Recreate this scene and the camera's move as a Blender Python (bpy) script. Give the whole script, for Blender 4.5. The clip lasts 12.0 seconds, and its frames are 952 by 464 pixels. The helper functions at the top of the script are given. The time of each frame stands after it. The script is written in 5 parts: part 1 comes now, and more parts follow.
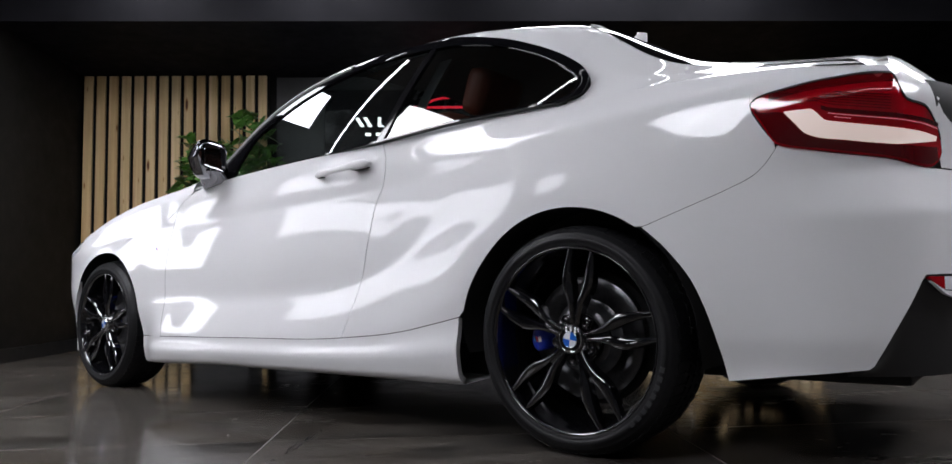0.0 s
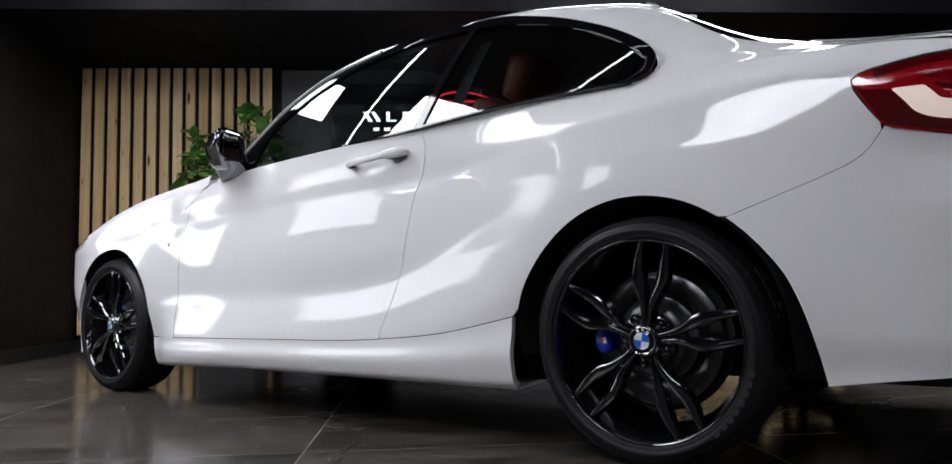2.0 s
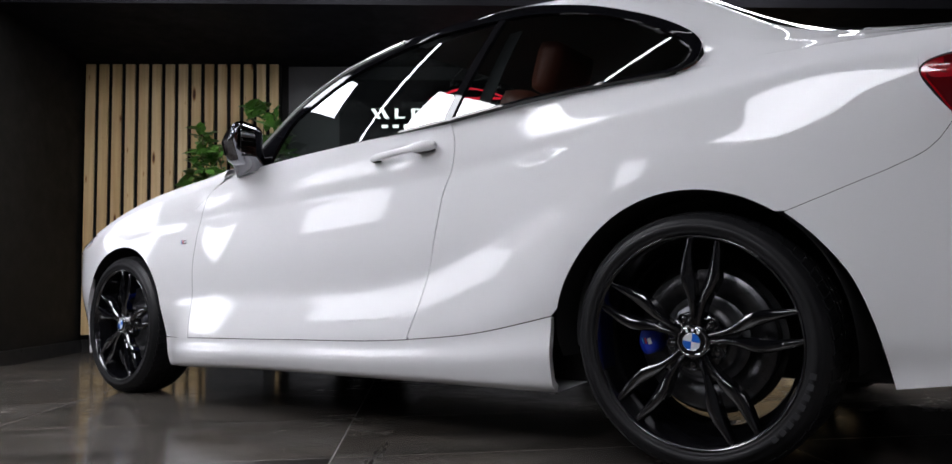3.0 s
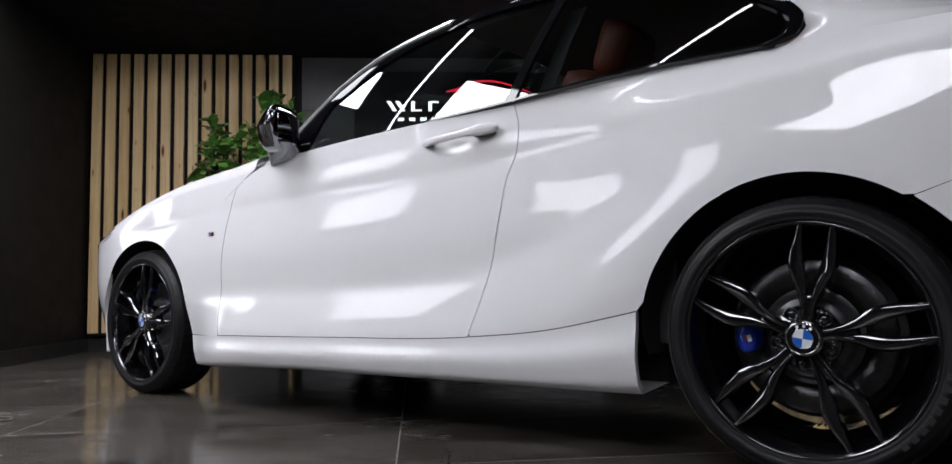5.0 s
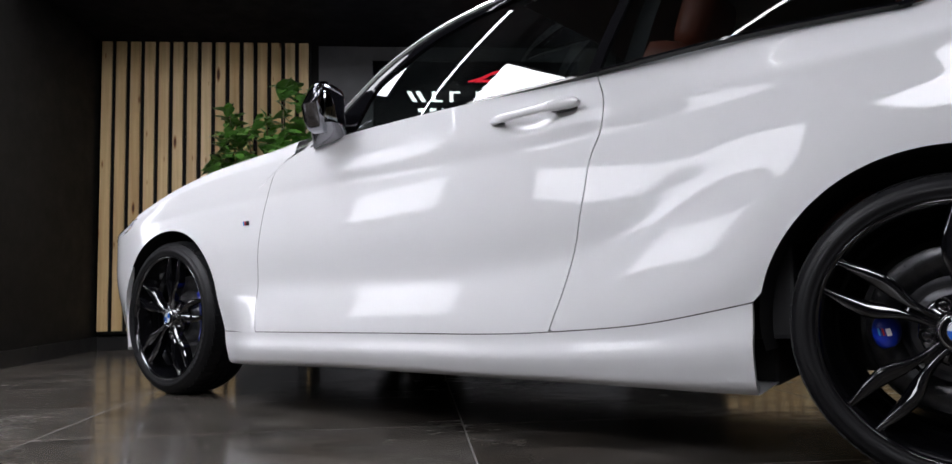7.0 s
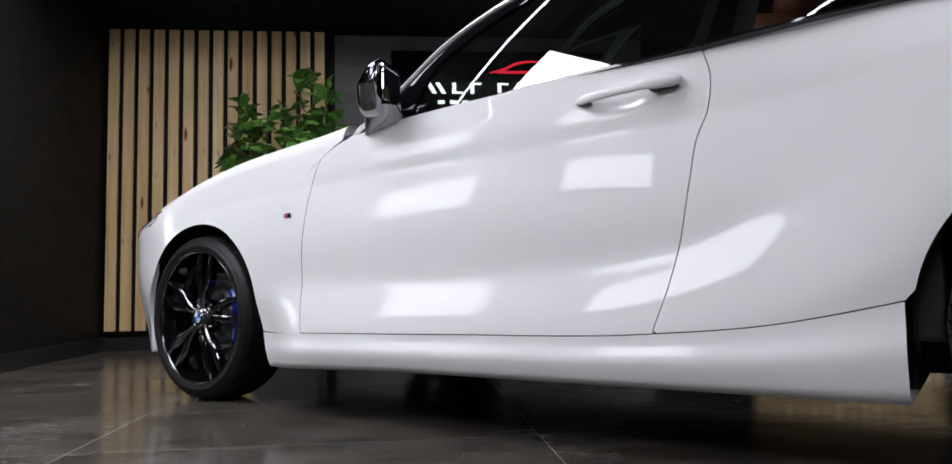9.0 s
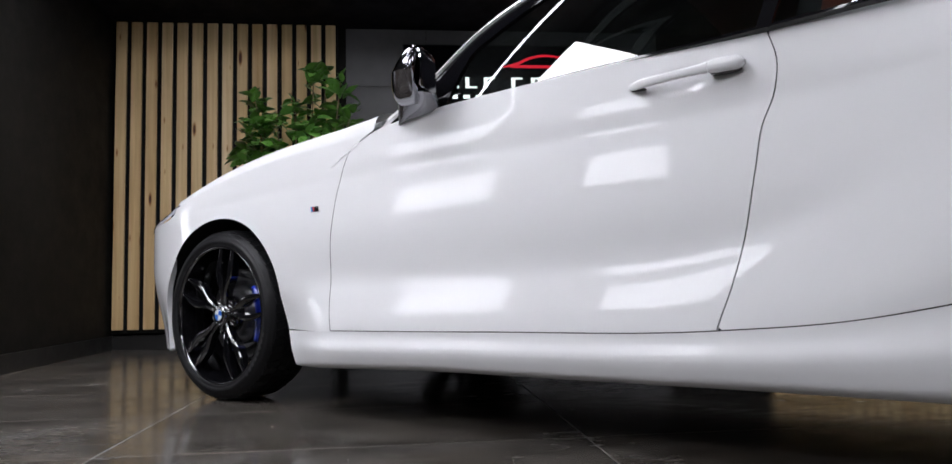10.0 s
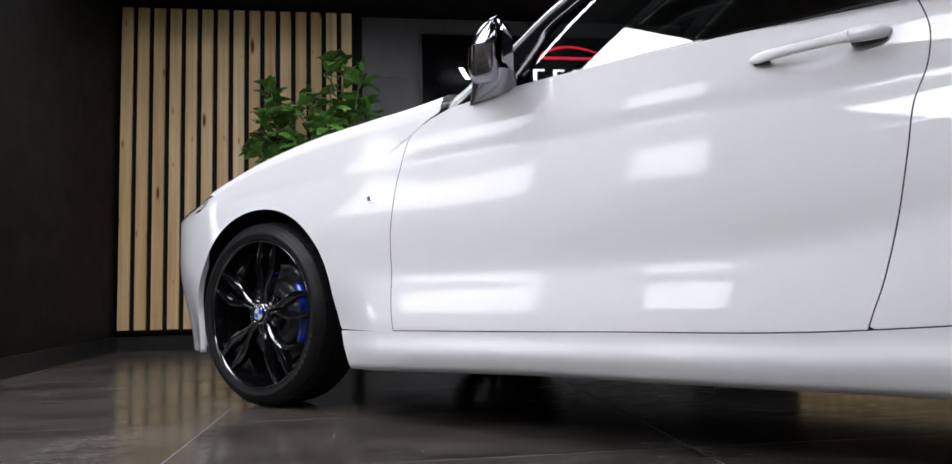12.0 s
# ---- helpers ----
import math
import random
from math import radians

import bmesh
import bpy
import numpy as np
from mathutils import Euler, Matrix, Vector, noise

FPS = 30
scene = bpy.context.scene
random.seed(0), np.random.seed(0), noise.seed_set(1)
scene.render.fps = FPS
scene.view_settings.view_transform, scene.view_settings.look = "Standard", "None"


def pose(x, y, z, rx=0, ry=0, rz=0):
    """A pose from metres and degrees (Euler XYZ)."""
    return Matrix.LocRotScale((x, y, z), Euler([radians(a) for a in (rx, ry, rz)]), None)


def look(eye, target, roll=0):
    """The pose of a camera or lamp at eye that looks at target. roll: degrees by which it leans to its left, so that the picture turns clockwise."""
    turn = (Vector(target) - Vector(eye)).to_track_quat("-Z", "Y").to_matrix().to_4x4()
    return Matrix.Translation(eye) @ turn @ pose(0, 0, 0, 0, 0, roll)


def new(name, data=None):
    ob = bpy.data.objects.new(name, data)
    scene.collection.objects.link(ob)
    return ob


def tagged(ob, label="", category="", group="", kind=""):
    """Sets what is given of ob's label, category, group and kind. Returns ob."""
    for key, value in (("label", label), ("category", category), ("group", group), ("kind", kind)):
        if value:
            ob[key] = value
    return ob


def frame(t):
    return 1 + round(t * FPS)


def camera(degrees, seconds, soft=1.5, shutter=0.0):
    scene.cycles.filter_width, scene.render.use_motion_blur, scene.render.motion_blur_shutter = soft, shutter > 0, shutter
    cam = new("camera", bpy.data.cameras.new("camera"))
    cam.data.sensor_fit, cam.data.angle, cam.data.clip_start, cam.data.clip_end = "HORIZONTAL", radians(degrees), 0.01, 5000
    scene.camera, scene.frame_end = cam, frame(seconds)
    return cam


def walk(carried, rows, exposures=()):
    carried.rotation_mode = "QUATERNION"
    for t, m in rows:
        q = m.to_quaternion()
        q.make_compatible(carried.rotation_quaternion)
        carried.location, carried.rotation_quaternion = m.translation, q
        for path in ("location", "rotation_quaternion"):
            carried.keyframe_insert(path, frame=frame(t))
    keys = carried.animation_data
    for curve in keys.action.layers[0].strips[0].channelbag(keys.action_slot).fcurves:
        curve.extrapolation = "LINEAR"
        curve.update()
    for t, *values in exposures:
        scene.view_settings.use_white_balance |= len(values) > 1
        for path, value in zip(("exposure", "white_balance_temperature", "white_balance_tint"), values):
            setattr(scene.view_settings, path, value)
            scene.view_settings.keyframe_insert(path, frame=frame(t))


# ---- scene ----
cam = camera(67.0, 12.0)
PATH = [
    (0.0, (-1.0043, 2.5602, 0.4498), (0.2181, 0.9852, 0.6070), -1.21),
    (0.5, (-0.9461, 2.5521, 0.4484), (0.2696, 0.9718, 0.6064), -1.19),
    (1.0, (-0.8878, 2.5444, 0.4478), (0.3207, 0.9588, 0.6069), -1.19),
    (1.5, (-0.8261, 2.5383, 0.4436), (0.3786, 0.9498, 0.6028), -1.21),
    (2.0, (-0.7581, 2.5318, 0.4433), (0.4437, 0.9410, 0.6016), -1.24),
    (2.5, (-0.6931, 2.5293, 0.4432), (0.5065, 0.9368, 0.6014), -1.24),
    (3.0, (-0.6249, 2.5305, 0.4421), (0.5705, 0.9348, 0.5995), -1.23),
    (5.0, (-0.3644, 2.5255, 0.4290), (0.8165, 0.9190, 0.5853), -1.16),
    (5.5, (-0.2980, 2.5214, 0.4226), (0.8812, 0.9135, 0.5785), -1.17),
    (6.0, (-0.2203, 2.5108, 0.4139), (0.9568, 0.9013, 0.5692), -1.16),
    (6.5, (-0.1475, 2.5024, 0.4101), (1.0274, 0.8913, 0.5655), -1.16),
    (7.0, (-0.0714, 2.5006, 0.4090), (1.0983, 0.8857, 0.5643), -1.15),
    (9.0, (0.2338, 2.4858, 0.4095), (1.3825, 0.8556, 0.5608), -1.15),
    (9.5, (0.3067, 2.4845, 0.4089), (1.4516, 0.8515, 0.5594), -1.16),
    (10.0, (0.3880, 2.4828, 0.4016), (1.5303, 0.8479, 0.5506), -1.18),
    (10.5, (0.4671, 2.4805, 0.3986), (1.6051, 0.8426, 0.5474), -1.14),
    (11.0, (0.5473, 2.4787, 0.3985), (1.6776, 0.8355, 0.5482), -1.10),
    (11.5, (0.6264, 2.4824, 0.3967), (1.7465, 0.8322, 0.5464), -1.10),
    (12.0, (0.7113, 2.4796, 0.3942), (1.8177, 0.8202, 0.5429), -1.15),
]
walk(cam, [(t, look(eye, target, roll)) for t, eye, target, roll in PATH])

# ---- world and light ----
world = bpy.data.worlds.new("world")
scene.world = world
world.use_nodes = True
world.node_tree.nodes["Background"].inputs[0].default_value = (0.5, 0.55, 0.62, 1)
world.node_tree.nodes["Background"].inputs[1].default_value = 0.02
scene.view_settings.exposure = 0.0


# ---- materials ----
def material(name, color, rough=0.5, metal=0.0, coat=0.0, emit=None, strength=0.0):
    """A plain principled material; returns it with its nodes for further wiring."""
    m = bpy.data.materials.new(name)
    m.use_nodes = True
    b = m.node_tree.nodes["Principled BSDF"]
    b.inputs["Base Color"].default_value = (*color, 1)
    b.inputs["Roughness"].default_value = rough
    b.inputs["Metallic"].default_value = metal
    b.inputs["Coat Weight"].default_value = coat
    b.inputs["Coat Roughness"].default_value = 0.02
    if emit:
        b.inputs["Emission Color"].default_value = (*emit, 1)
        b.inputs["Emission Strength"].default_value = strength
    return m


def node(m, kind, **values):
    n = m.node_tree.nodes.new(kind)
    for key, value in values.items():
        if key in n.inputs:
            n.inputs[key].default_value = value
    return n


def wire(m, a, out, b, inp):
    m.node_tree.links.new(a.outputs[out], b.inputs[inp])


def mottled(m, dark, light, scale=4.0, stretch=(1, 1, 1), rough=None, bump=0.0, bump_scale=60.0, detail=6.0, offset=False):
    """Lets the colour and gloss of a material vary over two scales of noise, in metres of the object."""
    b = m.node_tree.nodes["Principled BSDF"]
    co = node(m, "ShaderNodeTexCoord")
    mp = node(m, "ShaderNodeMapping", Scale=stretch)
    wire(m, co, "Object", mp, "Vector")
    if offset:
        info = node(m, "ShaderNodeObjectInfo")
        add = m.node_tree.nodes.new("ShaderNodeVectorMath")
        add.operation = "MULTIPLY"
        add.inputs[1].default_value = (37.0, 91.0, 53.0)
        wire(m, info, "Random", add, 0)
        wire(m, add, 0, mp, "Location")
    n1 = node(m, "ShaderNodeTexNoise", Scale=scale, Detail=detail, Roughness=0.62)
    wire(m, mp, 0, n1, "Vector")
    ramp = node(m, "ShaderNodeValToRGB")
    ramp.color_ramp.elements[0].position, ramp.color_ramp.elements[1].position = 0.3, 0.72
    ramp.color_ramp.elements[0].color, ramp.color_ramp.elements[1].color = (*dark, 1), (*light, 1)
    wire(m, n1, "Fac", ramp, "Fac")
    wire(m, ramp, "Color", b, "Base Color")
    n2 = node(m, "ShaderNodeTexNoise", Scale=scale * 5.3, Detail=8.0, Roughness=0.7)
    wire(m, mp, 0, n2, "Vector")
    if rough:
        mr = node(m, "ShaderNodeMapRange")
        mr.inputs["From Min"].default_value, mr.inputs["From Max"].default_value = 0.3, 0.7
        mr.inputs["To Min"].default_value, mr.inputs["To Max"].default_value = rough
        wire(m, n2, "Fac", mr, "Value")
        wire(m, mr, 0, b, "Roughness")
    if bump:
        n3 = node(m, "ShaderNodeTexNoise", Scale=bump_scale, Detail=4.0)
        wire(m, mp, 0, n3, "Vector")
        bp = node(m, "ShaderNodeBump", Strength=bump, Distance=0.002)
        wire(m, n3, "Fac", bp, "Height")
        wire(m, bp, 0, b, "Normal")
    return m


def thin_glass(name, tint, base=0.05):
    """A tinted pane: clear through, glossier at grazing angles, the same from both sides."""
    m = bpy.data.materials.new(name)
    m.use_nodes = True
    t = m.node_tree
    t.nodes.clear()
    out, mix = node(m, "ShaderNodeOutputMaterial"), node(m, "ShaderNodeMixShader")
    clear, gloss = node(m, "ShaderNodeBsdfTransparent"), node(m, "ShaderNodeBsdfGlossy")
    facing = node(m, "ShaderNodeLayerWeight", Blend=0.5)
    power, ramp = node(m, "ShaderNodeMath"), node(m, "ShaderNodeMapRange")
    power.operation = "POWER"
    power.inputs[1].default_value = 4.6
    ramp.inputs["To Min"].default_value = base
    clear.inputs["Color"].default_value = (*tint, 1)
    gloss.inputs["Roughness"].default_value = 0.0
    wire(m, facing, "Facing", power, 0)
    wire(m, power, 0, ramp, "Value")
    wire(m, ramp, 0, mix, 0)
    wire(m, clear, 0, mix, 1)
    wire(m, gloss, 0, mix, 2)
    wire(m, mix, 0, out, 0)
    return m


PAINT = material("white_paint", (0.80, 0.80, 0.81), 0.45, 0.0, 1.0)
PAINT.node_tree.nodes["Principled BSDF"].inputs["Specular IOR Level"].default_value = 0.12
PAINT.node_tree.nodes["Principled BSDF"].inputs["Coat Roughness"].default_value = 0.008
GLOSS_BLACK = material("gloss_black", (0.006, 0.006, 0.007), 0.04, 0.0, 0.0)
TRIM_BLACK = material("window_trim_black", (0.004, 0.004, 0.005), 0.035, 0.0, 0.0)
TRIM_BLACK.node_tree.nodes["Principled BSDF"].inputs["Specular IOR Level"].default_value = 0.15
SATIN_BLACK = material("satin_black", (0.012, 0.012, 0.013), 0.4)
DARK = material("dark_underbody", (0.010, 0.010, 0.010), 0.8)
SHUT = material("shut_line_rubber", (0.02, 0.02, 0.02), 0.7)
RUBBER = mottled(material("tyre_rubber", (0.03, 0.03, 0.032), 0.55), (0.006, 0.006, 0.007), (0.013, 0.013, 0.0145), 14, rough=(0.42, 0.6), bump=0.15, bump_scale=220)
RUBBER.node_tree.nodes["Principled BSDF"].inputs["Specular IOR Level"].default_value = 0.28
RUBBER_MARK = material("raised_tyre_mark", (0.026, 0.026, 0.029), 0.42)
HAT = mottled(material("disc_hat_zinc", (0.6, 0.6, 0.62), 0.35, 0.7), (0.07, 0.07, 0.074), (0.14, 0.14, 0.147), 25, rough=(0.28, 0.42))
ALLOY = material("gloss_black_alloy", (0.004, 0.004, 0.005), 0.05, 0.0, 1.0)
ALLOY.node_tree.nodes["Principled BSDF"].inputs["Coat IOR"].default_value = 1.75
STEEL = mottled(material("brake_disc_steel", (0.5, 0.5, 0.5), 0.28, 1.0), (0.065, 0.065, 0.067), (0.125, 0.125, 0.13), 30, rough=(0.24, 0.42))
BLUE = material("caliper_blue", (0.006, 0.03, 0.42), 0.3, 0.0, 0.8)
ROUNDEL_BLUE = material("roundel_blue", (0.01, 0.12, 0.55), 0.3, 0.0, 0.8)
ROUNDEL_WHITE = material("roundel_white", (0.75, 0.77, 0.8), 0.3, 0.0, 0.8)
CHROME = material("chrome", (0.75, 0.75, 0.76), 0.08, 1.0)
GLASS = thin_glass("side_glass", (0.56, 0.61, 0.60), 0.14)
PRIVACY_GLASS = thin_glass("rear_side_glass", (0.42, 0.46, 0.46), 0.12)
SCREEN_GLASS = thin_glass("windscreen_glass", (0.72, 0.76, 0.75), 0.06)
MIRROR_CAP = material("dark_chrome_cap", (0.27, 0.27, 0.29), 0.05, 1.0, 0.3)
HEADLAMP = mottled(material("headlamp_lens", (0.3, 0.31, 0.33), 0.1, 0.8, 1.0), (0.10, 0.10, 0.11), (0.55, 0.56, 0.60), 30, rough=(0.05, 0.2))
MIRROR = material("mirror_glass", (0.8, 0.8, 0.82), 0.02, 1.0)
RED = material("red_lens", (0.34, 0.002, 0.008), 0.10, 0.0, 1.0)
DEEP_RED = material("deep_red_lens", (0.085, 0.001, 0.003), 0.10, 0.0, 1.0)
LIGHT_BAR = material("pale_light_guide", (0.92, 0.80, 0.76), 0.25, 0.0, 1.0, emit=(1.0, 0.78, 0.70), strength=0.38)
LIGHT_LINE = material("pink_light_line", (0.75, 0.16, 0.22), 0.25, 0.0, 1.0, emit=(1.0, 0.25, 0.32), strength=0.35)
LEATHER = mottled(material("tan_red_leather", (0.30, 0.06, 0.03), 0.5), (0.20, 0.045, 0.025), (0.30, 0.075, 0.04), 9, rough=(0.4, 0.6), bump=0.3, bump_scale=300)
PLASTIC = mottled(material("interior_plastic", (0.02, 0.02, 0.022), 0.6), (0.012, 0.012, 0.013), (0.024, 0.024, 0.026), 12)
STRIPE_CYAN = material("stripe_light_blue", (0.05, 0.35, 0.7), 0.3)
STRIPE_NAVY = material("stripe_navy", (0.02, 0.04, 0.25), 0.3)
STRIPE_RED = material("stripe_red", (0.6, 0.03, 0.02), 0.3)


def tile_material():
    """Dark polished stone: cloudy streaks of grey and brown, pale scuffs, uneven gloss, each slab different."""
    m = mottled(material("dark_stone_tile", (0.06, 0.06, 0.06), 0.15), (0.0105, 0.0095, 0.0085), (0.122, 0.109, 0.094), 2.0, (1.0, 2.6, 1), rough=(0.09, 0.26), detail=12, offset=True)
    b = m.node_tree.nodes["Principled BSDF"]
    base_rough = b.inputs["Roughness"].links[0].from_socket
    old = b.inputs["Base Color"].links[0].from_socket
    co, info = node(m, "ShaderNodeTexCoord"), node(m, "ShaderNodeObjectInfo")
    far = m.node_tree.nodes.new("ShaderNodeVectorMath")
    far.operation = "MULTIPLY"
    far.inputs[1].default_value = (61.0, 23.0, 47.0)
    wire(m, info, "Random", far, 0)
    layers = ((1.1, 0.50, 0.66, (0.085, 0.064, 0.046, 1), (1, 2.0, 1), 0.6), (3.4, 0.52, 0.70, (0.15, 0.145, 0.14, 1), (0.8, 2.2, 1), 0.55), (6.0, 0.54, 0.68, (0.010, 0.009, 0.008, 1), (0.7, 3.0, 1), 0.8),
              (16.0, 0.55, 0.70, (0.16, 0.148, 0.135, 1), (0.6, 4.0, 1), 0.5), (90.0, 0.71, 0.77, (0.36, 0.36, 0.35, 1), (1, 1, 1), 0.7))
    for scale, lo, hi, tint, stretch, share in layers:
        mp = node(m, "ShaderNodeMapping", Scale=stretch)
        wire(m, co, "Object", mp, "Vector")
        wire(m, far, 0, mp, "Location")
        n = node(m, "ShaderNodeTexNoise", Scale=scale, Detail=9.0, Roughness=0.68, Distortion=0.9)
        wire(m, mp, 0, n, "Vector")
        r = node(m, "ShaderNodeMapRange")
        r.inputs["From Min"].default_value, r.inputs["From Max"].default_value = lo, hi
        r.inputs["To Max"].default_value = share
        wire(m, n, "Fac", r, "Value")
        mx = node(m, "ShaderNodeMix")
        mx.data_type = "RGBA"
        wire(m, r, 0, mx, 0)
        m.node_tree.links.new(old, mx.inputs[6])
        mx.inputs[7].default_value = tint
        old = mx.outputs[2]
    m.node_tree.links.new(old, b.inputs["Base Color"])
    geo = node(m, "ShaderNodeNewGeometry")
    haze = node(m, "ShaderNodeTexNoise", Scale=0.9, Detail=5.0, Roughness=0.6)
    wire(m, geo, "Position", haze, "Vector")
    hr, add = node(m, "ShaderNodeMapRange"), node(m, "ShaderNodeMath")
    hr.inputs["From Min"].default_value, hr.inputs["From Max"].default_value = 0.45, 0.65
    hr.inputs["To Min"].default_value, hr.inputs["To Max"].default_value = -0.03, 0.10
    wire(m, haze, "Fac", hr, "Value")
    m.node_tree.links.new(base_rough, add.inputs[0])
    wire(m, hr, 0, add, 1)
    wire(m, add, 0, b, "Roughness")
    b.inputs["Specular IOR Level"].default_value = 0.42
    return m


TILE = tile_material()
GROUT = mottled(material("grout", (0.3, 0.29, 0.28), 0.8), (0.13, 0.125, 0.12), (0.27, 0.26, 0.245), 3)
WALL_TILE = mottled(material("grey_wall_tile", (0.06, 0.06, 0.062), 0.5), (0.045, 0.045, 0.047), (0.085, 0.084, 0.086), 1.6, rough=(0.35, 0.6), offset=True)
BLACK_WALL = mottled(material("black_wall_paint", (0.008, 0.0075, 0.007), 0.55), (0.0046, 0.0044, 0.0040), (0.010, 0.0094, 0.0084), 1.1, rough=(0.5, 0.7))
BLACK_CEILING = mottled(material("black_soffit", (0.003, 0.003, 0.004), 0.6), (0.0034, 0.0034, 0.0042), (0.0082, 0.0080, 0.0095), 1.5, rough=(0.5, 0.7))
BLACK_CEILING.node_tree.nodes["Principled BSDF"].inputs["Specular IOR Level"].default_value = 0.03
BLACK_WALL.node_tree.nodes["Principled BSDF"].inputs["Specular IOR Level"].default_value = 0.12
HALL_WALL = mottled(material("hall_wall", (0.05, 0.05, 0.052), 0.7), (0.04, 0.04, 0.042), (0.06, 0.06, 0.063), 0.8)
PANEL_LIGHT = material("led_panel", (0.9, 0.9, 0.9), 0.5, emit=(0.965, 0.97, 1.05), strength=11.6)
BOX_LIGHT = material("light_box_diffuser", (0.9, 0.9, 0.9), 0.5, emit=(0.965, 0.97, 1.05), strength=5.2)
TUBE_LIGHT = material("led_tube", (0.9, 0.9, 0.9), 0.5, emit=(0.965, 0.97, 1.05), strength=15.0)
SCREEN = material("screen_glass", (0.002, 0.002, 0.003), 0.12)
SCREEN.node_tree.nodes["Principled BSDF"].inputs["Specular IOR Level"].default_value = 0.15
STAIN = mottled(material("dried_stain", (0.012, 0.010, 0.009), 0.5), (0.006, 0.005, 0.0045), (0.022, 0.019, 0.017), 60)
SKIRTING = mottled(material("black_skirting_tile", (0.012, 0.012, 0.012), 0.3), (0.009, 0.009, 0.009), (0.02, 0.019, 0.018), 2.0, rough=(0.25, 0.45))
SIGN_WHITE = material("sign_white", (0.8, 0.8, 0.8), 0.5, emit=(1, 1, 1), strength=3.4)
SIGN_RED = material("sign_red", (0.6, 0.02, 0.03), 0.5, emit=(1, 0.02, 0.05), strength=1.7)


def wood_material():
    m = mottled(material("pine_batten", (0.6, 0.42, 0.24), 0.6), (0.50, 0.345, 0.165), (0.80, 0.65, 0.40), 2.4, (8, 8, 0.30), rough=(0.5, 0.7), bump=0.2, bump_scale=90, offset=True)
    b = m.node_tree.nodes["Principled BSDF"]
    old = b.inputs["Base Color"].links[0].from_socket
    co = node(m, "ShaderNodeTexCoord")
    info = node(m, "ShaderNodeObjectInfo")
    sh = m.node_tree.nodes.new("ShaderNodeVectorMath")
    sh.operation = "MULTIPLY"
    sh.inputs[1].default_value = (11.0, 17.0, 29.0)
    wire(m, info, "Random", sh, 0)
    mp = node(m, "ShaderNodeMapping", Scale=(9.0, 9.0, 2.1), Rotation=(math.pi / 2, 0, 0))
    wire(m, co, "Object", mp, "Vector")
    wire(m, sh, 0, mp, "Location")
    vo = node(m, "ShaderNodeTexVoronoi", Scale=1.0)
    vo.voronoi_dimensions = "2D"
    wire(m, mp, 0, vo, "Vector")
    # each knot has a size of its own: the cell's random tone is taken off the distance
    size, grow = node(m, "ShaderNodeSeparateColor"), node(m, "ShaderNodeMath")
    wire(m, vo, "Color", size, 0)
    grow.operation = "MULTIPLY_ADD"
    grow.inputs[1].default_value = 0.16
    wire(m, size, "Red", grow, 0)
    wire(m, vo, "Distance", grow, 2)
    kn = node(m, "ShaderNodeValToRGB")
    kn.color_ramp.elements[0].position, kn.color_ramp.elements[1].position = 0.075, 0.155
    kn.color_ramp.elements[0].color, kn.color_ramp.elements[1].color = (0.13, 0.055, 0.025, 1), (1, 1, 1, 1)
    ring = kn.color_ramp.elements.new(0.105)
    ring.color = (0.55, 0.36, 0.20, 1)
    wire(m, grow, 0, kn, "Fac")
    tone = node(m, "ShaderNodeValToRGB")
    tone.color_ramp.elements[0].color, tone.color_ramp.elements[1].color = (0.80, 0.70, 0.54, 1), (1.10, 1.09, 1.06, 1)
    wire(m, info, "Random", tone, "Fac")
    last = old
    for other in (tone, kn):
        mx = node(m, "ShaderNodeMix")
        mx.data_type, mx.blend_type = "RGBA", "MULTIPLY"
        mx.inputs[0].default_value = 1.0
        m.node_tree.links.new(last, mx.inputs[6])
        wire(m, other, "Color", mx, 7)
        last = mx.outputs[2]
    m.node_tree.links.new(last, b.inputs["Base Color"])
    return m


WOOD = wood_material()
LEAF = mottled(material("leaf_green", (0.04, 0.10, 0.02), 0.35), (0.034, 0.105, 0.018), (0.12, 0.28, 0.045), 5, rough=(0.22, 0.40), offset=True)
STEM = mottled(material("plant_stem", (0.12, 0.08, 0.04), 0.7), (0.08, 0.055, 0.03), (0.14, 0.10, 0.05), 20)
POT = mottled(material("dark_planter", (0.03, 0.03, 0.03), 0.5), (0.022, 0.022, 0.022), (0.04, 0.04, 0.04), 8)


# ---- mesh tools ----
def smooth_curve(points):
    """A monotone cubic through (x, y) points, as a function of x."""
    points = sorted(points)
    xs, ys = np.array([p[0] for p in points], float), np.array([p[1] for p in points], float)
    h, d = np.diff(xs), np.diff(ys) / np.diff(xs)
    m = np.zeros(len(xs))
    m[0], m[-1] = d[0], d[-1]
    for i in range(1, len(xs) - 1):
        if d[i - 1] * d[i] > 0:
            a, b = 2 * h[i] + h[i - 1], h[i] + 2 * h[i - 1]
            m[i] = (a + b) / (a / d[i - 1] + b / d[i])

    def f(x):
        x = min(max(x, xs[0]), xs[-1])
        i = int(min(max(np.searchsorted(xs, x) - 1, 0), len(h) - 1))
        t = (x - xs[i]) / h[i]
        return float(ys[i] * (1 + 2 * t) * (1 - t) ** 2 + h[i] * m[i] * t * (1 - t) ** 2 + ys[i + 1] * t * t * (3 - 2 * t) + h[i] * m[i + 1] * t * t * (t - 1))

    return f


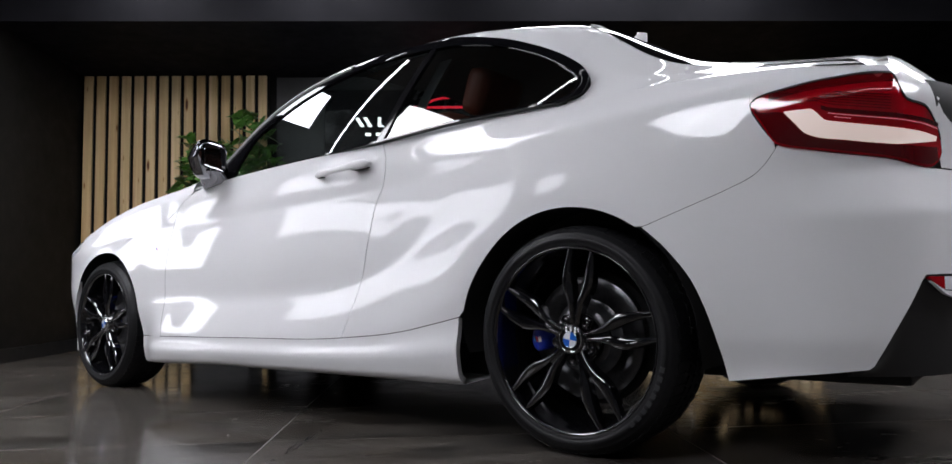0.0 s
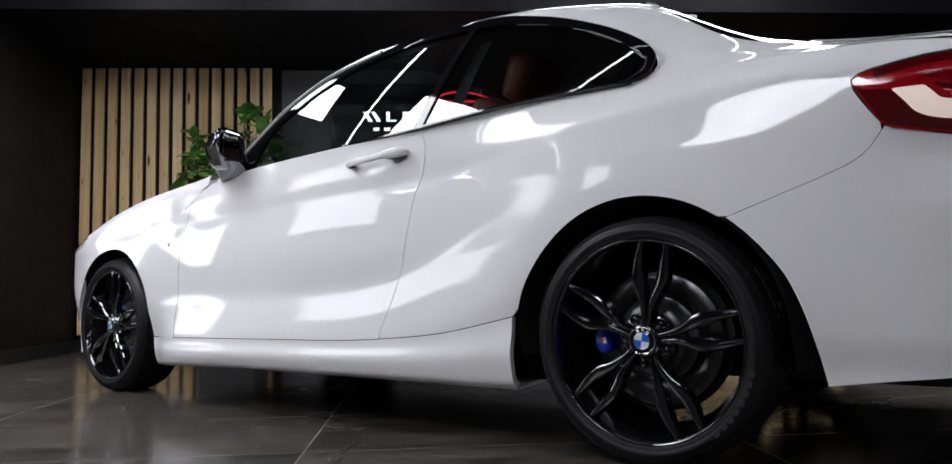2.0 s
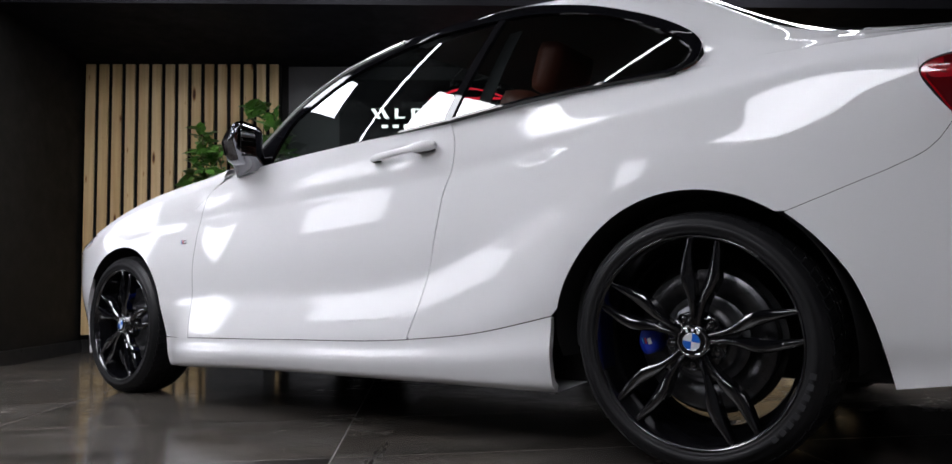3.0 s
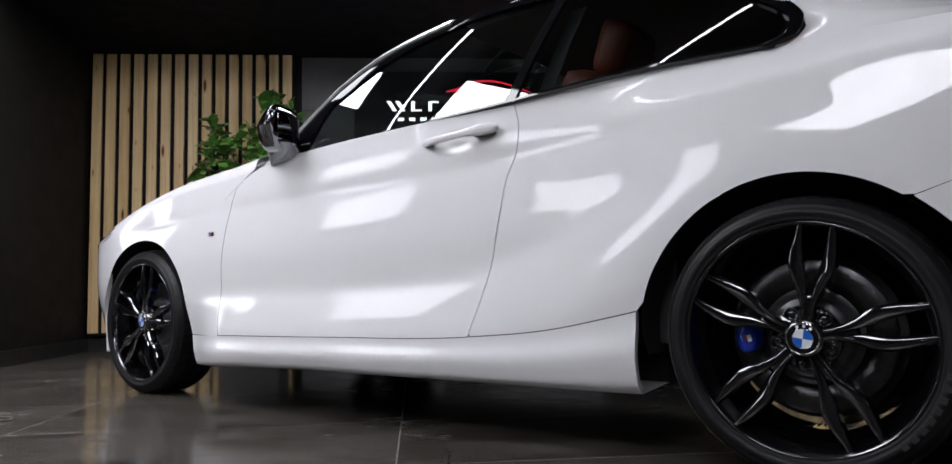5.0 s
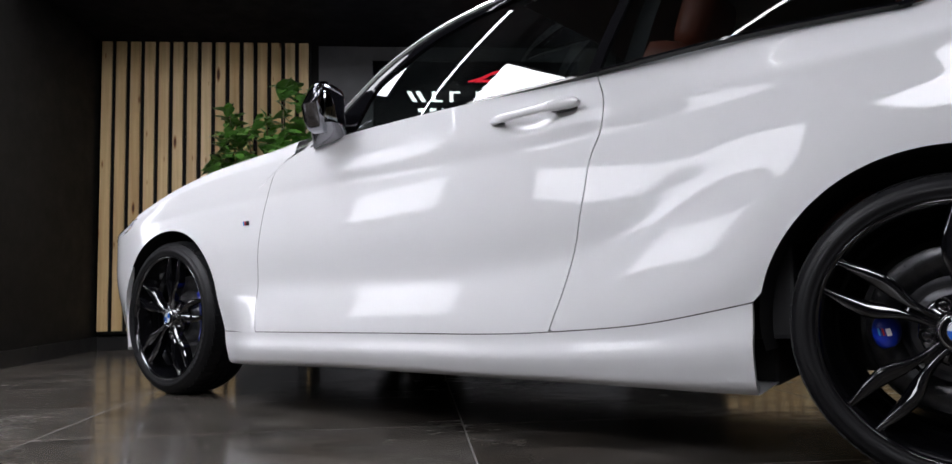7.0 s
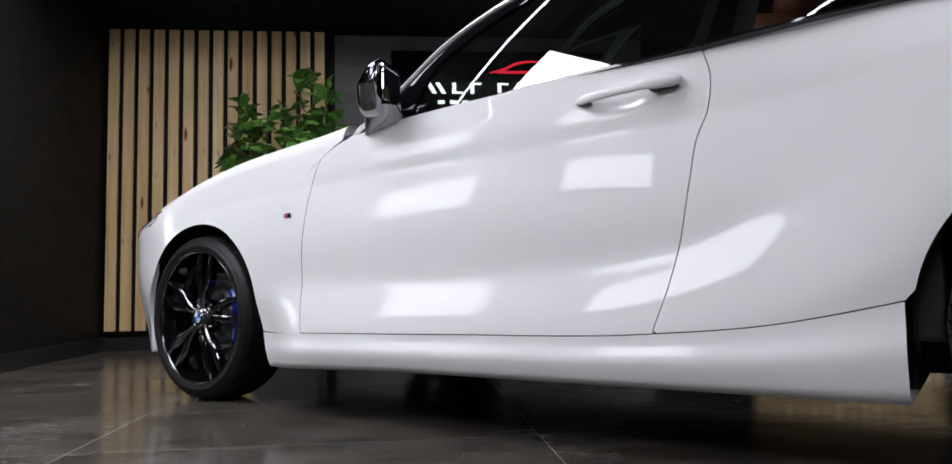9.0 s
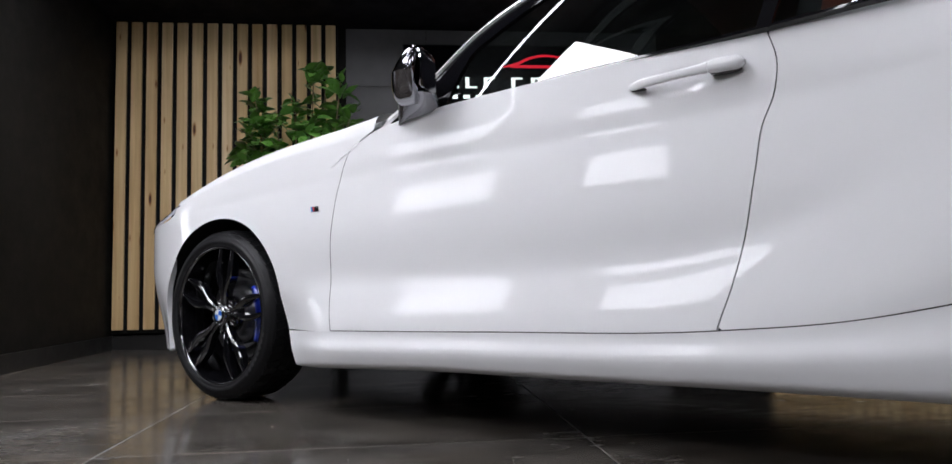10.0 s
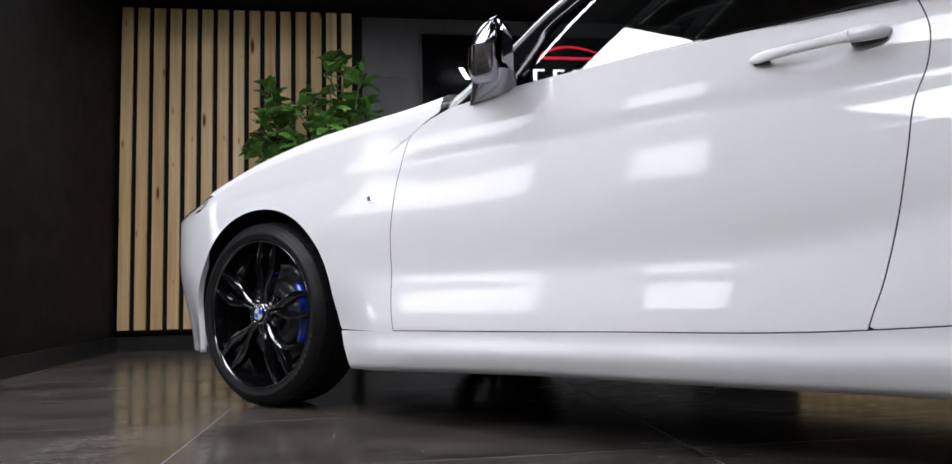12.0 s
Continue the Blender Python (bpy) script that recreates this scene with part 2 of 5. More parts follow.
def soft_curve(points):
    """A Catmull-Rom curve through (x, y) points, as a smooth function of x."""
    points = sorted(points)
    xs, ys = np.array([p[0] for p in points], float), np.array([p[1] for p in points], float)
    m = np.gradient(ys, xs)

    def f(x):
        x = min(max(x, xs[0]), xs[-1])
        i = int(min(max(np.searchsorted(xs, x) - 1, 0), len(xs) - 2))
        h = xs[i + 1] - xs[i]
        t = (x - xs[i]) / h
        return float(ys[i] * (1 + 2 * t) * (1 - t) ** 2 + h * m[i] * t * (1 - t) ** 2 + ys[i + 1] * t * t * (3 - 2 * t) + h * m[i + 1] * t * t * (t - 1))

    return f


def blur(f, w):
    """A curve smoothed over w to either side, so that the paint mirrors cleanly."""
    ks = [(k * w / 4, math.exp(-((k / 2.4) ** 2))) for k in range(-4, 5)]
    total = sum(g for _, g in ks)
    return lambda x: sum(f(x + d) * g for d, g in ks) / total


def broken_line(points):
    """Straight from point to point, with corners."""
    p = np.array(points, float)
    return lambda x: float(np.interp(x, p[:, 0], p[:, 1]))


def part(name, bm, mat, parent=None, label="", smooth=True):
    me = bpy.data.meshes.new(name)
    bm.normal_update()
    bm.to_mesh(me)
    bm.free()
    me.materials.append(mat)
    if smooth:
        me.polygons.foreach_set("use_smooth", [True] * len(me.polygons))
    ob = new(name, me)
    ob.parent = parent
    return tagged(ob, label)


def sheet(f, ns, nt, out, depth=0.012, bm=None):
    """A panel over f(s, t), both 0..1, facing out, its edges turned in by depth."""
    bm = bm or bmesh.new()
    p = np.array([[f(i / ns, j / nt) for j in range(nt + 1)] for i in range(ns + 1)], float)
    du, dv = np.gradient(p, axis=0), np.gradient(p, axis=1)
    n = np.cross(du, dv)
    n /= np.maximum(np.linalg.norm(n, axis=2, keepdims=True), 1e-9)
    flip = (n * np.array(out)).sum() < 0
    if flip:
        n = -n
    vs = [[bm.verts.new(q) for q in row] for row in p]
    for i in range(ns):
        for j in range(nt):
            q = [vs[i][j], vs[i + 1][j], vs[i + 1][j + 1], vs[i][j + 1]]
            bm.faces.new(q[::-1] if flip else q)
    if depth:
        ring = [(i, 0) for i in range(ns)] + [(ns, j) for j in range(nt)] + [(i, nt) for i in range(ns, 0, -1)] + [(0, j) for j in range(nt, 0, -1)]
        a = [bm.verts.new(p[i, j]) for i, j in ring]
        b = [bm.verts.new(p[i, j] - n[i, j] * depth) for i, j in ring]
        for k in range(len(ring)):
            m = (k + 1) % len(ring)
            q = [a[k], b[k], b[m], a[m]]
            bm.faces.new(q if not flip else q[::-1])
    return bm


def box(bm, size, at=(0, 0, 0), bevel=0.0, turn=None):
    m = Matrix.Translation(at) @ (turn or Matrix.Identity(4)) @ Matrix.Diagonal((*size, 1))
    r = bmesh.ops.create_cube(bm, size=1.0, matrix=m)
    if bevel:
        es = list({e for v in r["verts"] for e in v.link_edges})
        bmesh.ops.bevel(bm, geom=es, offset=bevel, segments=2, affect="EDGES", profile=0.6)
    return bm


def lathe(bm, profile, n=64):
    """Turns (radius, y) points about the y axis."""
    rings = []
    for r, y in profile:
        rings.append([bm.verts.new((r * math.cos(2 * math.pi * k / n), y, r * math.sin(2 * math.pi * k / n))) for k in range(n)])
    for a, b in zip(rings, rings[1:]):
        for k in range(n):
            bm.faces.new((a[k], a[(k + 1) % n], b[(k + 1) % n], b[k]))
    return bm


def tube(bm, points, radius, n=8, taper=None):
    pts = [Vector(p) for p in points]
    rings = []
    for i, p in enumerate(pts):
        d = (pts[min(i + 1, len(pts) - 1)] - pts[max(i - 1, 0)]).normalized()
        a = d.orthogonal().normalized()
        if rings:
            a = (last - d * last.dot(d)).normalized()
        last = a
        b = d.cross(a)
        r = radius * (taper(i / (len(pts) - 1)) if taper else 1)
        rings.append([bm.verts.new(p + a * r * math.cos(2 * math.pi * k / n) + b * r * math.sin(2 * math.pi * k / n)) for k in range(n)])
    for a, b in zip(rings, rings[1:]):
        for k in range(n):
            bm.faces.new((a[k], a[(k + 1) % n], b[(k + 1) % n], b[k]))
    bm.faces.new(rings[0][::-1])
    bm.faces.new(rings[-1])
    return bm


# ---- room ----
# The room stands turned to the car: U runs along the back wall, V out of it into the hall.
ROOM = Matrix(((-0.7547, -0.6561, 0, 5.367), (-0.6561, 0.7547, 0, -0.188), (0, 0, 1, 0), (0, 0, 0, 1)))
# U x V points down, so the room's matrix mirrors; meshes are placed in it point by point.


def in_room(bm):
    bmesh.ops.transform(bm, matrix=ROOM, verts=bm.verts)
    bmesh.ops.reverse_faces(bm, faces=bm.faces)
    return bm


def slab(name, lo, hi, mat, parent=None, bevel=0.0, label=""):
    bm = bmesh.new()
    size = [b - a for a, b in zip(lo, hi)]
    box(bm, size, [(a + b) / 2 for a, b in zip(lo, hi)], bevel)
    return part(name, in_room(bm), mat, parent, label, smooth=False)


U0, U1, V0, V1, TOP = -0.03, 9.5, -0.08, 9.5, 2.85
UL = -7.0
floor = tagged(slab("floor", (UL - 0.2, V0 - 0.2, -0.2), (U1 + 0.2, V1 + 0.2, -0.0005), GROUT), "dark polished marble tile floor with pale joints", "floor", kind="structure")
wall_back = tagged(slab("wall_back", (UL - 0.2, V0 - 0.2, -0.006), (U1 + 0.2, V0, TOP), BLACK_WALL), "black painted back wall behind the battens", "wall", kind="structure")
wall_left = tagged(slab("wall_left", (U0 - 0.15, V0, -0.006), (U0, 2.0, TOP), BLACK_WALL), "matt black partition wall beside the battens", "wall", kind="structure")
wall_far = tagged(slab("wall_far", (UL - 0.2, V0, -0.006), (UL, V1, TOP), HALL_WALL), "plain grey hall wall", "wall", kind="structure")
wall_right = tagged(slab("wall_right", (U1, V0, -0.006), (U1 + 0.2, V1, TOP), HALL_WALL), "plain grey hall wall", "wall", kind="structure")
wall_front = tagged(slab("wall_front", (UL - 0.2, V1, -0.006), (U1 + 0.2, V1 + 0.2, TOP), HALL_WALL), "plain grey hall wall", "wall", kind="structure")
ceiling = tagged(slab("ceiling", (UL - 0.2, V0 - 0.2, TOP), (U1 + 0.2, V1 + 0.2, TOP + 0.2), BLACK_WALL), "black painted ceiling over the hall", "ceiling", kind="structure")
soffit = tagged(slab("soffit", (U0, V0, 2.352), (U1, 1.27, TOP), BLACK_CEILING), "low black bulkhead over the back wall", "ceiling", kind="structure")

# ---- back wall ----
def wall_tiles():
    """Large grey wall tiles behind the screen, with thin open joints."""
    for i in range(4):
        for k in range(4):
            u, z = 1.62 + 0.603 * i, 0.10 + 0.603 * k
            h = min(z + 0.6, 2.35) - z
            slab("tile", (u, V0, z), (u + 0.599, V0 + 0.012, z + h), WALL_TILE, wall_back, 0.0015)


BATTEN = bmesh.new()
box(BATTEN, (0.072, 0.022, 2.206), (0, 0, 0), 0.0025)
batten_mesh = bpy.data.meshes.new("batten")
BATTEN.to_mesh(batten_mesh)
BATTEN.free()
batten_mesh.materials.append(WOOD)


def batten_panel(u_start):
    """A row of fifteen pine battens on a black board, hung on the back wall."""
    rack = slab("batten_panel", (u_start - 0.01, V0 + 0.001, 0.12), (u_start + 1.56, -0.022, 2.351), BLACK_WALL)
    tagged(rack, "black board with fifteen knotty pine battens on the back wall", "wall panel", "batten panels")
    for i in range(15):
        b = new("batten", batten_mesh)
        b.parent = rack
        b.location = ROOM @ Vector((u_start + 0.034 + 0.1056 * i, -0.011, 1.2455))
        b.rotation_euler = (0, 0, math.atan2(-0.6561, -0.7547))
    return rack


batten_panel(0.0)
batten_panel(4.83)

base = slab("baseboard", (U0 + 0.001, V0 + 0.001, -0.005), (U1, V0 + 0.03, 0.10), SKIRTING)
tagged(base, "dark tiled skirting along the back wall", "skirting", kind="structure")
base2 = slab("baseboard", (U0 + 0.001, V0 + 0.03, -0.005), (U0 + 0.014, 2.0, 0.10), SKIRTING)
tagged(base2, "dark tiled skirting along the side wall", "skirting", kind="structure")

tv = slab("television", (2.04, V0 + 0.02, 1.285), (3.70, -0.012, 2.222), SATIN_BLACK, None, 0.004)
tagged(tv, "large black wall screen showing a white and red sign", "television")
slab("screen", (2.05, -0.0118, 1.297), (3.69, -0.009, 2.212), SCREEN, tv)


def bar(name, u, z, w, h, mat, slant=0.0, parent=None):
    bm = bmesh.new()
    y = -0.0085
    q = [(u, y, z), (u + w, y, z), (u + w + slant, y, z + h), (u + slant, y, z + h)]
    a = [bm.verts.new(p) for p in q]
    b = [bm.verts.new((p[0], p[1] + 0.001, p[2])) for p in q]
    bm.faces.new(b)
    for i in range(4):
        bm.faces.new((a[i], a[(i + 1) % 4], b[(i + 1) % 4], b[i]))
    return part(name, in_room(bm), mat, parent or tv, "", smooth=False)


# the sign on the screen: pale blocks for its words, a low red arc above them
for u, w, s in ((2.36, 0.035, -0.05), (2.43, 0.035, -0.05)):
    bar("sign_block", u, 1.885, w, 0.085, SIGN_WHITE, s)
for u in (2.51, 2.65, 2.86, 3.01, 3.16, 3.31):
    bar("sign_block", u, 1.885, 0.03, 0.085, SIGN_WHITE)
    bar("sign_block", u + 0.03, 1.955 if u != 2.51 else 1.885, 0.055, 0.015, SIGN_WHITE)
for i in range(11):
    bar("sign_block", 2.40 + 0.092 * i, 1.805, 0.05, 0.028, SIGN_WHITE)


def red_arc():
    bm = bmesh.new()
    top = soft_curve([(2.80, 2.055), (2.9, 2.085), (3.0, 2.13), (3.12, 2.15), (3.25, 2.135), (3.4, 2.09), (3.5, 2.05)])
    low = soft_curve([(2.80, 2.045), (2.9, 2.06), (3.0, 2.108), (3.12, 2.132), (3.25, 2.12), (3.4, 2.075), (3.5, 2.04)])
    n = 24
    rows = [[bm.verts.new((2.8 + 0.7 * i / n, -0.0078, f(2.8 + 0.7 * i / n))) for i in range(n + 1)] for f in (low, top)]
    for i in range(n):
        bm.faces.new((rows[0][i], rows[0][i + 1], rows[1][i + 1], rows[1][i]))
    return part("sign_arc", in_room(bm), SIGN_RED, tv, "", smooth=False)


red_arc()
bar("sign_bar", 2.86, 2.045, 0.55, 0.022, SIGN_RED)


# ---- lights of the hall ----
def panel_light(x, y, z, w, d, turn=0.0):
    bm = bmesh.new()
    box(bm, (w + 0.03, d + 0.03, 0.03), (0, 0, 0.017), 0.004)
    ob = part("ceiling_light", bm, SATIN_BLACK, None, "", smooth=False)
    bm = bmesh.new()
    box(bm, (w, d, 0.008), (0, 0, -0.001))
    part("diffuser", bm, PANEL_LIGHT, ob, "glowing white diffuser", smooth=False)
    ob.matrix_world = pose(x, y, z, 0, 0, turn)
    return tagged(ob, "square white LED panel light in a thin frame, some added as unseen fill", "ceiling light", "panel lights")


def tube_light(a, b):
    a, b = Vector(a), Vector(b)
    bm = bmesh.new()
    tube(bm, [a, (a + b) / 2, b], 0.011, 8)
    ob = part("tube_light", bm, TUBE_LIGHT, None, "")
    return tagged(ob, "slim glowing white LED tube under the ceiling", "ceiling light", "tube lights")


# unseen light boxes, added for bright shapes the paint mirrors: from x to x, from z to z
BOX_Y, BOXES = 4.0, ((3.80, 5.50, 1.86, 2.50), (1.90, 2.62, 1.86, 2.40), (8.30, 9.70, 1.15, 2.66))
ROOM_TURN = math.degrees(math.atan2(-0.6561, -0.7547))
# the panels at u 2.30, 4.5, 6.2 and 6.4 are unseen, added as fill
for u, v, long, wide in ((1.02, 1.75, 0.58, 0.98), (2.30, 1.75, 0.90, 0.98), (4.5, 1.60, 2.0, 0.6), (0.45, 3.665, 2.14, 1.07), (6.2, 3.4, 1.6, 1.0),
                         (1.30, 6.75, 1.60, 1.20), (6.4, 5.75, 2.0, 1.1)):
    panel_light(*(ROOM @ Vector((u, v, 2.74))), long, wide, ROOM_TURN)


def light_box(x0, x1, z0, z1, y):
    """An unseen flat lit panel, added upright on two made-up rods, facing the car."""
    bm = bmesh.new()
    box(bm, (x1 - x0 + 0.04, 0.05, z1 - z0 + 0.04), (0, 0.029, 0), 0.004)
    ob = part("light_box", bm, SATIN_BLACK, None, "", smooth=False)
    bm = bmesh.new()
    box(bm, (x1 - x0, 0.008, z1 - z0), (0, 0, 0))
    part("diffuser", bm, BOX_LIGHT, ob, "glowing white diffuser", smooth=False)
    for f in (-0.35, 0.35):
        bm = bmesh.new()
        tube(bm, [(f * (x1 - x0), 0.03, (z1 - z0) / 2), (f * (x1 - x0), 0.03, TOP + 0.002 - (z0 + z1) / 2)], 0.006, 8)
        part("rod", bm, SATIN_BLACK, ob, "thin black rod")
    ob.location = ((x0 + x1) / 2, y, (z0 + z1) / 2)
    return tagged(ob, "upright lit panel, added for the bright shapes mirrored in the car", "light box", "light boxes")


for x0, x1, z0, z1 in BOXES:
    light_box(x0, x1, z0, z1, BOX_Y)
for v, end in ((2.75, 2.06), (4.29, 3.5), (6.75, 2.6)):
    for i in {2.75: (-2, -1, 0), 4.29: (-2, -1, 0, 1, 2), 6.75: (-2, -1, 0)}[v]:
        tube_light(ROOM @ Vector((end - 2.9 * i - 2.5, v, 2.72)), ROOM @ Vector((end - 2.9 * i, v, 2.72)))


# ---- plant ----
def leaf_mesh():
    bm = bmesh.new()
    n = 5
    rows = []
    for i in range(n + 1):
        t = i / n
        w = 0.021 * math.sin(math.pi * min(1, t * 0.93 + 0.04)) ** 0.8
        x = 0.085 * t
        droop = -0.02 * t * t
        rows.append([bm.verts.new((x, s * w, droop + abs(s) * w * 0.25)) for s in (-1, 0, 1)])
    for a, b in zip(rows, rows[1:]):
        for k in range(2):
            bm.faces.new((a[k], a[k + 1], b[k + 1], b[k]))
    me = bpy.data.meshes.new("leaf")
    bm.to_mesh(me)
    bm.free()
    me.polygons.foreach_set("use_smooth", [True] * len(me.polygons))
    me.materials.append(LEAF)
    return me


def plant():
    """A leafy potted bush beside the battens."""
    rng = random.Random(7)
    foot = ROOM @ Vector((1.36, 0.42, 0))
    bm = bmesh.new()
    box(bm, (0.42, 0.42, 0.62), (0, 0, 0.31), 0.015)
    pot = part("potted_plant", bm, POT, None, "", smooth=False)
    pot.location = foot
    pot.rotation_euler = (0, 0, radians(ROOM_TURN))
    tagged(pot, "leafy green bush in a dark square planter by the wall", "plant")
    leaf = leaf_mesh()
    heads = [(-0.34, 0.0, 1.50), (-0.28, 0.08, 1.62), (-0.16, -0.05, 1.55), (-0.05, 0.03, 1.66), (0.08, -0.02, 1.84), (0.16, 0.06, 1.92), (0.26, -0.05, 1.78), (0.32, 0.05, 1.62), (0.10, 0.08, 1.60), (-0.24, -0.06, 1.36), (0.20, 0.0, 1.45), (0.0, 0.06, 1.38), (0.34, 0.0, 1.42), (-0.10, -0.1, 1.3), (-0.39, 0.05, 1.40), (-0.36, -0.05, 1.27), (-0.31, 0.02, 1.67), (-0.18, 0.08, 1.42), (0.28, 0.02, 1.56), (0.05, -0.08, 1.50)]
    for hx, hy, hz in heads:
        bm = bmesh.new()
        base_pt = Vector((hx * 0.15, hy * 0.3, 0.6))
        tip = Vector((hx, hy, hz))
        mid = base_pt.lerp(tip, 0.55) + Vector((hx * 0.25, 0, 0.08))
        pts = [base_pt * (1 - t) ** 2 + mid * 2 * t * (1 - t) + tip * t * t for t in (0, 0.25, 0.5, 0.75, 1)]
        tube(bm, pts, 0.009, 6, lambda t: 1.1 - 0.7 * t)
        part("stem", bm, STEM, pot)
        for i in range(30):
            t = 1 - 0.55 * rng.random() ** 1.6
            p = base_pt * (1 - t) ** 2 + mid * 2 * t * (1 - t) + tip * t * t
            ob = new("leaf", leaf)
            ob.parent = pot
            s = rng.uniform(0.9, 1.75)
            ob.matrix_basis = Matrix.Translation(p + Vector((rng.uniform(-0.03, 0.03), rng.uniform(-0.03, 0.03), rng.uniform(-0.02, 0.03)))) @ Euler((rng.uniform(-0.7, 0.7), rng.uniform(-1.0, 0.35), rng.uniform(0, 6.283))).to_matrix().to_4x4() @ Matrix.Scale(s, 4)
    return pot


plant()


# ---- car: body surface ----
# x runs to the front from the rear axle, y to the car's left, z up.
WHEELBASE, HUB = 2.69, 0.315
AXLE = 0.308
PLAN = ((-1.62, -0.955, 0.0), (-1.28, -0.945, 0.34), (-1.04, -0.90, 0.565), (-0.86, -0.815, 0.72), (-0.65, -0.648, 0.805), (-0.40, -0.40, 0.843), (0.0, 0.0, 0.8605), (0.3, 0.3, 0.8585), (0.55, 0.55, 0.8570),
        (0.80, 0.80, 0.8655), (1.00, 1.00, 0.8740), (1.20, 1.20, 0.8815), (1.40, 1.40, 0.8840), (1.60, 1.60, 0.8815), (1.80, 1.80, 0.8740), (2.00, 2.00, 0.8630),
        (2.25, 2.25, 0.8570), (2.5, 2.5, 0.8585), (2.8, 2.8, 0.857), (3.0, 3.0, 0.843), (3.18, 3.176, 0.806), (3.36, 3.325, 0.722), (3.6, 3.44, 0.50), (4.05, 3.50, 0.0))
plan_x, plan_y = soft_curve([(u, x) for u, x, y in PLAN]), blur(soft_curve([(u, y) for u, x, y in PLAN]), 0.09)
crease = blur(soft_curve([(-1.62, 0.89), (-0.9, 0.90), (-0.52, 0.914), (-0.16, 0.912), (0.2, 0.884), (0.41, 0.864), (0.66, 0.838), (0.85, 0.822), (1.4, 0.80), (2.0, 0.79), (2.4, 0.77), (3.0, 0.70), (4.05, 0.60)]), 0.12)
shoulder = blur(soft_curve([(-1.62, 0.9), (-0.5, 0.85), (-0.25, 0.95), (0.0, 1.0), (0.2, 0.78), (0.4, 0.5), (0.75, 0.33), (1.2, 0.30), (1.8, 0.28), (2.2, 0.2), (2.6, 0.2), (3.2, 0.3), (4.05, 0.3)]), 0.12)
belt = soft_curve([(-1.62, 0.95), (-0.95, 0.935), (-0.8, 0.942), (-0.5, 0.966), (-0.2, 0.982), (0.06, 0.985), (0.2, 0.984), (0.4, 0.980), (0.64, 0.968), (0.755, 0.961), (1.19, 0.945), (1.43, 0.937), (1.72, 0.922), (1.9, 0.903), (2.1, 0.885), (2.4, 0.860), (2.74, 0.806), (2.99, 0.738), (3.18, 0.690), (3.4, 0.655), (4.05, 0.63)])


def ease(a, b, x):
    t = min(max((x - a) / (b - a), 0), 1)
    return t * t * (3 - 2 * t)


# The door's section, by how far it leans back at each height (degrees).
LEAN = ((0.10, 6), (0.20, 5), (0.26, 2), (0.285, 7.5), (0.31, 12.2), (0.33, 14.0), (0.36, 15.2), (0.385, 16.4), (0.402, 17.0), (0.415, 15.8), (0.432, 11.0), (0.455, 4), (0.49, -0.5), (0.515, -0.5), (0.545, 1.2), (0.585, 4.3), (0.62, 6.0), (0.67, 7.7), (0.735, 9.6), (0.758, 10.0), (0.764, 8.5), (0.771, 3.0), (0.778, 0.4), (0.795, 0.2), (0.81, 1.8), (0.83, 4.4), (0.855, 6.4), (0.88, 7.2), (0.92, 6.4), (1.06, 5))
lean = blur(smooth_curve(LEAN), 0.005)
_steps = np.linspace(0.06, 1.05, 397)
_upper_share = np.array([ease(0.50, 0.60, z) for z in _steps])
_slope = np.array([-math.tan(radians(lean(max(z, 0.1)))) for z in _steps]) * (_steps[1] - _steps[0])
_high = np.cumsum(_slope * _upper_share)
_rest = -0.047 - np.interp(0.962, _steps, _high)
# towards the rear wheel the door's lower form sweeps up, widens and runs out into the arch; over it the flank leans a little more
sweep = blur(soft_curve([(-1.62, 0.21), (0.2, 0.21), (0.40, 0.195), (0.52, 0.165), (0.60, 0.135), (0.70, 0.090), (0.80, 0.056), (0.92, 0.03), (1.15, 0.008), (1.35, 0.0), (4.05, 0.0)]), 0.05)
sweep_foot = blur(soft_curve([(-1.62, 0.19), (0.2, 0.19), (0.35, 0.155), (0.50, 0.095), (0.60, 0.062), (0.75, 0.026), (0.92, 0.008), (1.15, 0.0), (4.05, 0.0)]), 0.05)
form_share = blur(smooth_curve([(-1.62, 0.0), (0.22, 0.0), (0.38, 0.42), (0.50, 0.66), (0.62, 0.74), (0.85, 0.92), (1.05, 1.0), (4.05, 1.0)]), 0.05)
flank_lean = blur(smooth_curve([(-1.62, 0.0), (0.16, 0.0), (0.36, 3.4), (0.50, 5.0), (0.60, 4.2), (0.75, 2.4), (0.92, 0.8), (1.05, 0.0), (4.05, 0.0)]), 0.05)
_u0, _du = -0.1, 0.02
_form = []
for _i in range(80):
    _u = _u0 + _du * _i
    _foot, _head = 0.30 + sweep_foot(_u), 0.415 + sweep(_u)
    _own = np.where(_steps < _foot, _steps - sweep_foot(_u), np.where(_steps > _head, _steps - sweep(_u), 0.30 + 0.115 * (_steps - _foot) / (_head - _foot)))
    _lean = np.interp(_own, _steps, -_slope * (1 - _upper_share)) * form_share(_u)
    _sum = np.cumsum(_lean)
    _side = np.array([ease(0.57, 0.65, z) * ease(crease(_u) - 0.02, crease(_u) - 0.055, z) for z in _steps]) * math.tan(radians(flank_lean(_u))) * (_steps[1] - _steps[0])
    _out = np.cumsum(_side)
    _form.append((_sum[-1] - _sum) + (np.interp(0.66, _steps, _out) - _out))
_form = np.array(_form)


